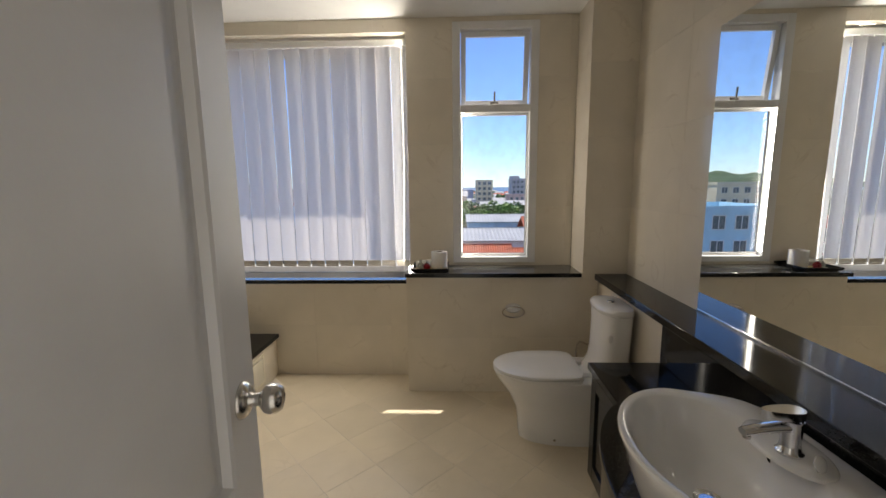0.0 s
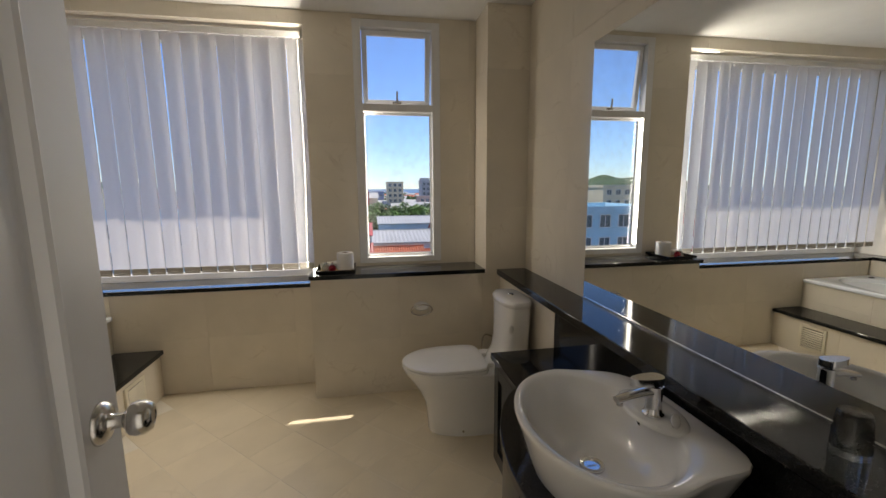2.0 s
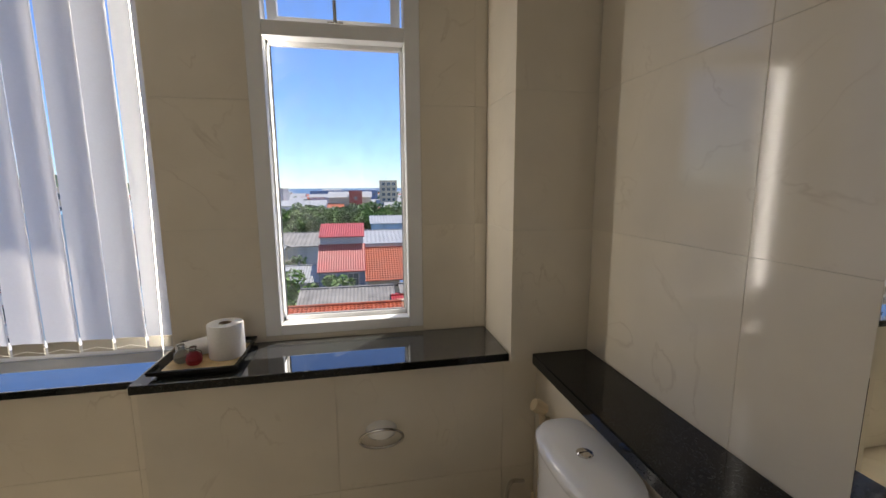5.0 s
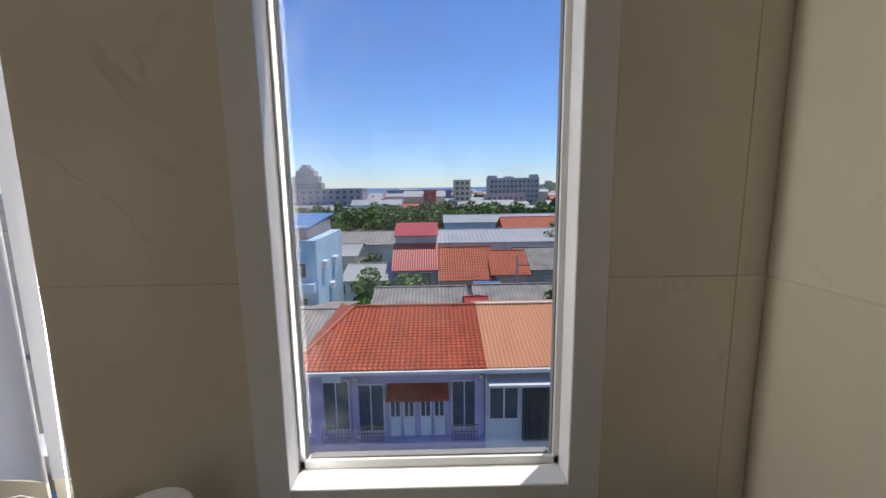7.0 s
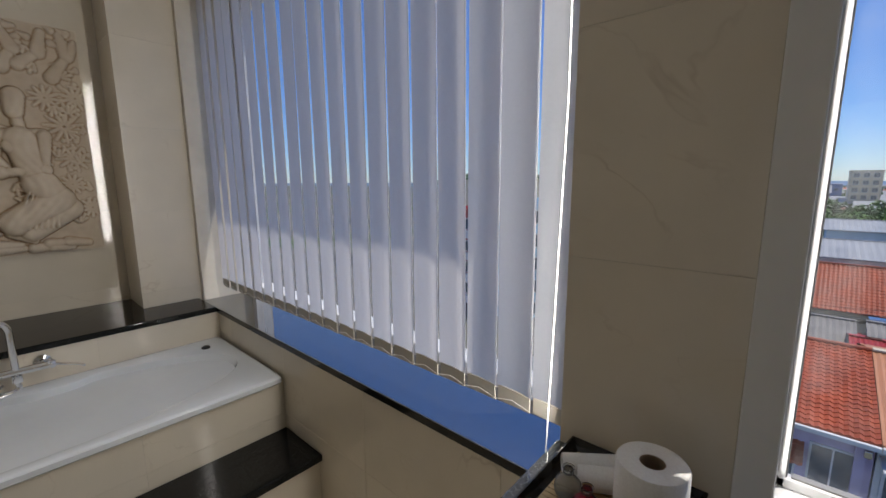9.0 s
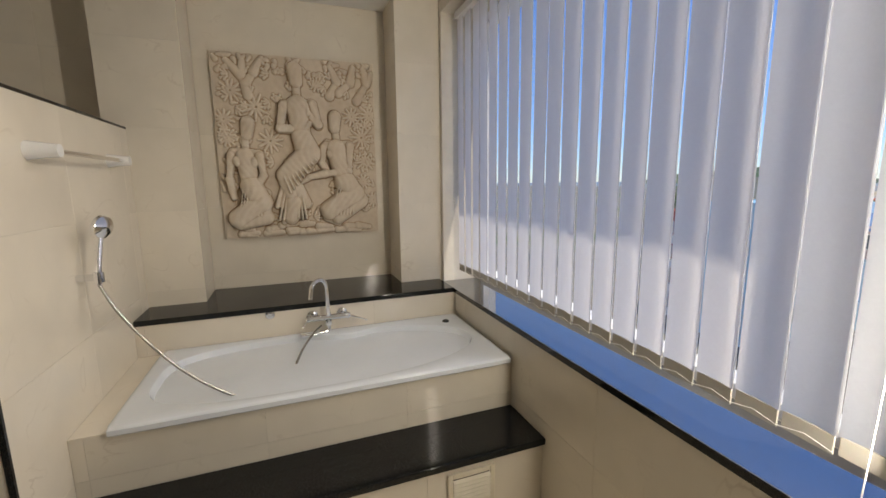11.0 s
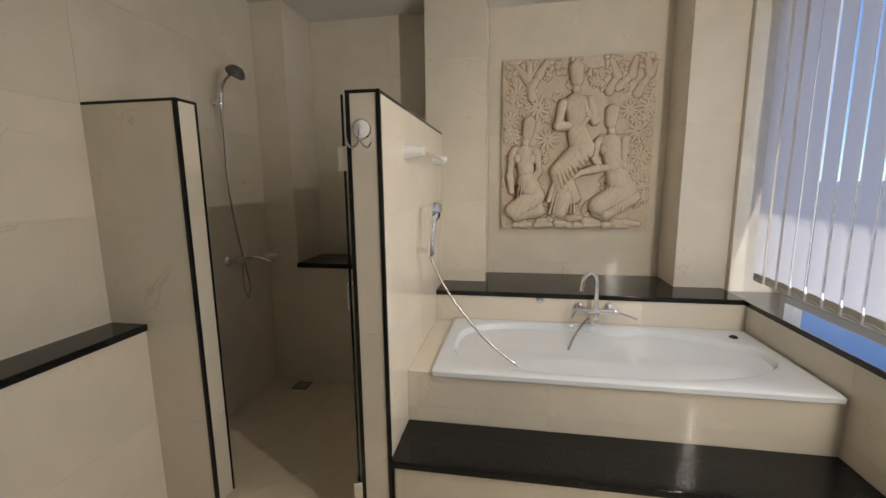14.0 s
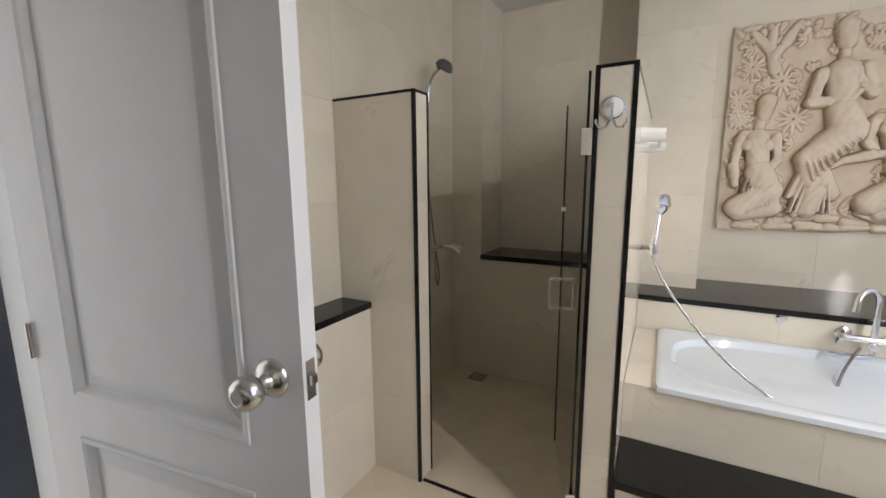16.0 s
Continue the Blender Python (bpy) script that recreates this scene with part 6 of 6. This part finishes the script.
for x, y in ((-4.8, 31.5), (4.9, 31.5), (7.2, 31.8), (11.3, 31.5), (13.2, 31.8)):
    tank(x, y, -7.8, 0.8)
    solid("tank_platform", box(x - 0.6, x + 0.6, y - 0.6, y + 0.6, GZ, -7.8, 0.02), M_W_GREY, "grey concrete tower carrying a water tank", "platform")
for x in (2.9, 3.5):
    gable("lean_to", x, 31.0, 0.5, 5, -7.6, -7.1, M_W_RED, M_ROOF_RED, "narrow dark red roof strip between the sheds", 1, 1, 0.2)

# middle distance houses
def red_house():
    ob = thing("town_house", (-2.2, 47.0, GZ), "slate blue town house with two red roof tiers", "house")
    part("wall", box(-2.5, 2.5, 0, 8, 0, 5.6), M_W_BLUE, ob)
    part("attic_wall", box(-2.4, 2.4, 2.6, 8, 5.6, 9.0), M_W_GREY, ob)
    part("roof", sheet_roof(-2.6, 2.6, -0.6, 5.4, 2.6, 8.0, 0.25, 0.02), M_ROOF_RED, ob)
    part("roof", sheet_roof(-2.55, 2.55, 2.2, 8.9, 6.0, 10.1, 0.25, 0.02), M_ROOF_RED, ob)
    wall_with_windows(ob, -2.4, 2.4, -0.02, 0.2, 5.4, 2, 2, 1.1, 1.3, M_W_WHITE)
    for x in (-1.2, 1.2):
        part("balcony", box(x - 1.0, x + 1.0, -0.7, -0.05, 2.8, 3.4), M_W_BLUE, ob)


red_house()


def cyan_house():
    ob = thing("town_house", (-13.8, 36.0, GZ), "pale blue four-storey town house with a blue roof", "house")
    part("wall", box(-4.0, 4.0, 0, 9, 0, 9.2), M_W_CYAN, ob)
    part("attic_wall", box(-3.9, 3.0, 1.0, 9, 9.2, 11.3), M_W_PEACH, ob)
    part("roof", sheet_roof(-4.2, 3.4, 0.4, 11.2, 9.4, 11.9, 0.25, 0.02), M_ROOF_BLUE, ob)
    part("parapet", box(2.6, 4.0, 0, 9, 9.2, 10.2), M_W_CYAN, ob)
    wall_with_windows(ob, -3.8, 3.8, -0.02, 0.2, 9.2, 3, 3, 1.1, 1.2, M_W_WHITE)
    wall_with_windows(ob, -2.5, 2.0, 0.98, 9.3, 11.3, 2, 1, 0.8, 0.9, M_W_WHITE, 0.6)
    for y, z in ((2, 7.6), (4, 5.2), (5.5, 7.4), (3.2, 3.2)):
        part("air_conditioner", box(4.02, 4.4, y - 0.45, y + 0.45, z, z + 0.6, 0.04), M_W_WHITE, ob)
    for z in (2.9, 5.9):
        part("balcony", box(-3.9, 3.9, -0.9, -0.05, z, z + 0.8), M_W_CYAN, ob)


cyan_house()
gable("house", 3.4, 46, 5.4, 8, -8.5, -5.6, M_W_CREAM, M_ROOF_ORANGE, "small house under a steep orange tiled roof", 2, 1, 0.28, 16)
gable("house", 8.2, 46, 3.6, 7, -8.0, -6.0, M_W_PEACH, M_ROOF_ORANGE, "narrow peach house under an orange tiled roof", 2, 1, 0.28, 14)
solid("awning_sheet", box(4.0, 6.9, 44.2, 45.8, -8.75, -8.68), M_ROOF_BLUE, "flat blue metal canopy before the houses", "canopy")
gable("house", 11.8, 48, 4.2, 7, -7.9, -6.0, M_W_GREEN, M_ROOF_GREY, "small green house with a brown dormer roof", 2, 1)
gable("house", 17.5, 47, 6.5, 9, -8.4, -5.6, M_W_WHITE, M_ROOF_PALE, "white house under a pale lattice tiled roof", 2, 1, 0.4, 12, along=False)
for k in range(4):
    gable("house", 24.5 + 5.2 * k, 49 + k, 5.2, 9, -8.6, -5.6, M_W_GREY, M_ROOF_GREY, "grey row house under a steep slate roof", 1, 1, 0.4, 12, along=k % 2 == 0)
gable("house", -7.6, 47, 5.0, 8, -8.6, -7.6, M_W_WHITE, M_ROOF_PALE, "white low house under a flat pale metal roof", 2, 1)
gable("house", -14.5, 53, 9.0, 8, -6.8, -6.0, M_W_CREAM, M_ROOF_PALE, "cream low house under a pale metal roof", 3, 1)
for x, y, w, rr, m in ((-10, 60, 16, -5.3, M_ROOF_GREY), (9, 60, 19, -5.2, M_ROOF_PALE), (30, 62, 20, -5.6, M_ROOF_PALE), (-27, 62, 15, -5.6, M_ROOF_PALE)):
    gable("warehouse", x, y, w, 12, rr - 1.1, rr, M_W_WHITE, m, "long warehouse under a shallow metal roof", 5, 1, 0.6)
gable("warehouse", 14, 84, 24, 12, -5.6, -4.6, M_W_CYAN, M_ROOF_PALE, "long pale blue hall under a faded roof", 6, 1, 0.6)
gable("house", 17, 72, 10, 9, -6.4, -4.2, M_W_CREAM, M_ROOF_ORANGE, "low house under a broad orange roof", 3, 1, 0.4, 12)
gable("hall", 50, 84, 26, 16, -7.0, -4.4, M_W_GREEN, M_ROOF_GREY, "green school hall under a wide grey roof", 6, 2, 0.6)
gable("hall", 82, 100, 44, 14, -5.2, -3.6, M_W_GREEN, M_ROOF_TEAL, "long school wing under a faded teal roof", 10, 2, 0.6)
gable("hall", 47, 112, 24, 18, -5.2, -1.8, M_W_GREEN, M_ROOF_GREEN, "hall under a rounded moss-green roof", 6, 2, 0.8)
wt_ = thing("water_tower", (33.5, 74, GZ), "round yellow water tower on a blue column", "water tower")
part("column", spun([(0.0, 0.0), (0.9, 0.0), (0.7, 6.0), (0.7, 8.0), (0.0, 8.0)], 16), M_ROOF_BLUE, wt_, "", True)
part("globe", spun([(0.0, 7.6), (0.9, 7.9), (1.45, 8.7), (1.5, 9.3), (1.1, 10.2), (0.5, 10.6), (0.0, 10.7)], 24), M_W_CREAM, wt_, "", True)

# far blocks
block("apartment_block", -58, 200, 46, 14, 0.4, M_W_GREY, "long grey apartment block of five storeys", 14, 5, 1.5, 1.4)
block("tower_block", 14.5, 228, 9, 10, 4.2, M_W_CREAM, "cream apartment tower with many balconies", 3, 6, 1.5, 1.5, M_W_CREAM)
block("hotel_block", 47, 250, 30, 14, 5.2, M_W_GREY, "long grey hotel block with open galleries", 12, 6, 1.3, 1.5, M_W_GREY, extras=((-15, -10, 2, 10, 0, 2.2), (11, 15, 2, 10, 0, 2.6), (-5, 0, 2, 10, 0, 1.6)))
block("shop_block", 36, 215, 20, 12, -3.6, M_W_PEACH, "peach shop building with a red flat roof", 7, 3, 1.4, 1.4)
block("red_block", -2.5, 185, 5.5, 6, -0.8, M_W_RED, "narrow brick-red block among the roofs", 1, 3, 1.0, 1.2)
block("office_block", -12, 300, 46, 14, -1.6, M_W_BLUE, "low dark office block far off", 12, 3, 1.5, 1.3)
hotel = thing("hotel_tower", (-140, 450, GZ), "stepped grey hotel tower near the sea", "building")
for k, (w, z0, z1) in enumerate(((34, 0, 20), (28, 20, 27), (20, 27, 33), (12, 33, 36), (6, 36, 39))):
    part("storeys", box(-w / 2, w / 2, 0, 14, z0, z1), M_W_GREY, hotel)
wall_with_windows(hotel, -16, 16, -0.05, 1, 20, 10, 6, 1.6, 1.6, M_W_WHITE)
# what the mirror shows towards the west
block("apartment_block", -30.5, 40, 7, 9, -2.4, M_W_RED, "brick-red apartment house with white window bands", 3, 4, 1.1, 1.2, M_W_WHITE)
block("apartment_block", -22.5, 38, 9, 9, -1.2, M_W_CYAN, "pale blue apartment house of five storeys", 4, 5, 1.1, 1.2)
block("apartment_block", -70, 100, 22, 12, 1.2, M_W_CREAM, "cream apartment house of six storeys", 8, 5, 1.3, 1.3)


def crown(rng, radius, height, count, leaf):
    """A crown of leaf clumps round several boughs, uneven, with gaps."""
    bm = bmesh.new()
    lobes = [(Vector((rng.gauss(0, 0.45), rng.gauss(0, 0.45), rng.uniform(0.1, 0.9))), rng.uniform(0.3, 0.55)) for k in range(9)]
    for k in range(count):
        c, r = lobes[k % len(lobes)]
        d = Vector((rng.gauss(0, 1), rng.gauss(0, 1), rng.gauss(0, 1))).normalized() * r * rng.uniform(0.55, 1.0)
        p = Vector(((c.x + d.x) * radius, (c.y + d.y) * radius, (c.z + d.z * 0.6) * height))
        a = Vector((rng.gauss(0, 1), rng.gauss(0, 1), rng.gauss(0, 0.6))).normalized() * leaf * rng.uniform(0.6, 1.3)
        b = a.cross(Vector((rng.gauss(0, 1), rng.gauss(0, 1), rng.gauss(0, 1)))).normalized() * leaf * 0.5
        bm.faces.new([bm.verts.new(p + q) for q in (-a, b, a, -b)])
    return bm


TREE_KINDS = []
trng = random.Random(11)
for k in range(3):
    tk = thing("tree", (0, -40 - 10 * k, GZ), "leafy green broad-crowned tree among the houses", "tree", "trees between the houses")
    part("trunk", tube([(0, 0, 0), (0.1, 0.05, 1.2), (0.05, 0.1, 2.6)], 0.2, 7, [0.24, 0.17, 0.1]), M_BARK, tk)
    for q in range(4):
        a = 1.57 * q + k
        part("limb", tube([(0.05, 0.08, 2.0), (0.6 * math.cos(a), 0.6 * math.sin(a), 3.0), (1.3 * math.cos(a), 1.3 * math.sin(a), 3.9)], 0.08, 5, [0.09, 0.06, 0.03]), M_BARK, tk)
    cr = part("crown", crown(trng, 2.6, 3.6, 1500, 0.26), (M_LEAF, M_LEAF_DARK, M_LEAF)[k], tk)
    cr.location = (0, 0, 2.0)
    TREE_KINDS.append(tk)


def plant(x, y, s, k):
    o = copy_thing(TREE_KINDS[k % 3], pose(x, y, GZ, 0, 0, 77 * k % 360))
    o.scale = (s, s, s)


spots = [(-5.2, 43, 1.1), (9.3, 31.4, 1.42), (14.2, 32.5, 1.05), (20.5, 66, 1.5), (22.5, 69, 1.5), (24.5, 66, 1.3), (30, 66, 1.0), (-9.5, 56, 1.0)]
for i, (x, y, s) in enumerate(spots):
    plant(x, y, s, i)
for i in range(92):
    x = -58 + 1.25 * i + trng.uniform(-1.2, 1.2)
    plant(x, 118 + trng.uniform(-14, 22), trng.uniform(1.2, 1.75), i)
for k, tk in enumerate(TREE_KINDS):
    tk.matrix_world = pose((-20, 33, -41)[k], (92, 96, 96)[k], GZ)


def far_town():
    """Small far roofs, walls and tree clumps, too many to tell apart."""
    rng = random.Random(3)
    kinds = [("far_roofs_pale", M_ROOF_PALE), ("far_roofs_red", M_ROOF_ORANGE), ("far_walls", M_W_WHITE), ("far_walls_cream", M_W_CREAM)]
    meshes = {n: bmesh.new() for n, _ in kinds}
    for k in range(520):
        y = rng.uniform(140, 640)
        x = rng.uniform(-0.8, 0.85) * y
        w, d = rng.uniform(7, 20), rng.uniform(6, 12)
        h = rng.uniform(3, 6.5) + (rng.random() < 0.12) * rng.uniform(2, 6)
        if y < 260 and (-85 < x < -30 or 5 < x < 68):
            h = min(h, 5)
        rn = rng.choice(("far_roofs_pale", "far_roofs_pale", "far_roofs_red"))
        wn = rng.choice(("far_walls", "far_walls_cream"))
        box(x - w / 2, x + w / 2, y, y + d, GZ, GZ + h, bm=meshes[wn])
        b = meshes[rn]
        v = [b.verts.new(q) for q in ((x - w / 2 - 0.5, y - 0.5, GZ + h), (x + w / 2 + 0.5, y - 0.5, GZ + h), (x + w / 2 + 0.5, y + d + 0.5, GZ + h), (x - w / 2 - 0.5, y + d + 0.5, GZ + h), (x - w / 2 - 0.5, y + d / 2, GZ + h + d * 0.22), (x + w / 2 + 0.5, y + d / 2, GZ + h + d * 0.22))]
        for f in ((0, 1, 5, 4), (2, 3, 4, 5), (0, 4, 3), (1, 2, 5)):
            b.faces.new([v[i] for i in f])
    for n, m in kinds:
        tagged(part(n, meshes[n], m), "small far houses and roofs of the town", "houses", kind="stuff")
    bm = bmesh.new()
    for k in range(420):
        y = rng.uniform(135, 700)
        x = rng.uniform(-0.85, 0.9) * y
        s = rng.uniform(2.5, 5.5)
        z0 = GZ + rng.uniform(1.5, 3.5)
        for q in range(26):
            p = Vector((x + rng.gauss(0, s * 0.5), y + rng.gauss(0, s * 0.4), z0 + abs(rng.gauss(0, s * 0.42))))
            a = Vector((rng.gauss(0, 1), rng.gauss(0, 1), rng.gauss(0, 1))).normalized() * s * 0.33
            b = a.cross(Vector((rng.gauss(0, 1), rng.gauss(0, 1), rng.gauss(0, 1)))).normalized() * s * 0.28
            bm.faces.new([bm.verts.new(p + c) for c in (-a, b, a, -b)])
    tagged(part("far_woods", bm, M_LEAF_DARK), "far green tree tops between the roofs", "trees", kind="stuff")
    # wooded hills
    bm = bmesh.new()
    nx, ny = 60, 14
    for cx, cy, wx, wy, top in ((430, 620, 330, 110, 55), (-1000, 1450, 420, 160, 66)):
        grid = [[bm.verts.new((cx + wx * (2 * i / nx - 1), cy + wy * (2 * j / ny - 1), GZ - 1 + top * max(0, 1 - (2 * i / nx - 1) ** 2) * max(0, 1 - (2 * j / ny - 1) ** 2) * (0.75 + 0.4 * noise.noise(Vector((i * 0.13, j * 0.3, cx)))))) for i in range(nx + 1)] for j in range(ny + 1)]
        for j in range(ny):
            for i in range(nx):
                bm.faces.new((grid[j][i], grid[j][i + 1], grid[j + 1][i + 1], grid[j + 1][i]))
    tagged(part("backdrop_hills", bm, plain("wooded_hill", (0.06, 0.10, 0.05), 0.95, vary=0.4, scale=0.05), smooth=True), kind="structure")
    b2 = bmesh.new()
    for k in range(90):
        i = rng.uniform(-0.95, 0.4)
        x = 430 + 330 * i
        j = rng.uniform(-0.9, -0.1)
        y = 620 + 110 * j
        z = GZ - 3 + 62 * (1 - i * i) * (1 - j * j) * 0.8
        w = rng.uniform(6, 14)
        box(x - w / 2, x + w / 2, y, y + 8, z, z + rng.uniform(5, 10), bm=b2)
    tagged(part("hillside_houses", b2, M_W_CREAM), "pale houses scattered up a far hillside", "houses", kind="stuff")


far_town()
# street pole with wires by the houses
pole = thing("utility_pole", (8.2, 42.5, GZ), "dark concrete utility pole carrying wires", "utility pole")
part("shaft", tube([(0, 0, 0), (0, 0, 7.6)], 0.11, 8, [0.13, 0.09]), M_W_GREY, pole)
part("cross_arm", box(-0.1, 1.3, -0.05, 0.05, 6.5, 6.62), M_DARKGREY, pole)
for k in range(4):
    part("wire", tube([(-14, 0.2 * k, 4.6 + 0.3 * k), (-7, 0.2 * k, 4.3 + 0.3 * k), (0, 0.2 * k, 4.7 + 0.3 * k), (9, 0.2 * k, 4.3 + 0.3 * k), (18, 0.2 * k, 4.7 + 0.3 * k)], 0.02, 4), M_DARKGREY, pole)

# ---- floor tiles, laid diagonally ----
def lay_floor():
    s = 0.302
    me = bpy.data.meshes.new("floor_tile")
    bm = box(-s / 2 + 0.001, s / 2 - 0.001, -s / 2 + 0.001, s / 2 - 0.001, -0.008, 0.0)
    top = [e for e in bm.edges if all(v.co.z > -0.001 for v in e.verts)]
    bmesh.ops.bevel(bm, geom=top, offset=0.0008, segments=1, affect="EDGES")
    bm.to_mesh(me)
    bm.free()
    me.materials.append(M_FLOOR)
    c0 = Vector((0.12, 2.17))
    for i in range(-14, 15):
        for j in range(-14, 15):
            u, v = (i + 0.5) * s, (j + 0.5) * s
            x, y = c0.x + (u - v) / math.sqrt(2), c0.y + (u + v) / math.sqrt(2)
            inside = (-1.58 < x < 1.1 and -0.3 < y < 3.1) or (-2.95 < x < -1.5 and -0.25 < y < 1.35)
            if inside:
                ob = new("tile", me)
                ob.parent = floor
                ob.matrix_basis = pose(x, y, random.uniform(-0.0006, 0), 0, 0, 45)


lay_floor()
lay_tiles()
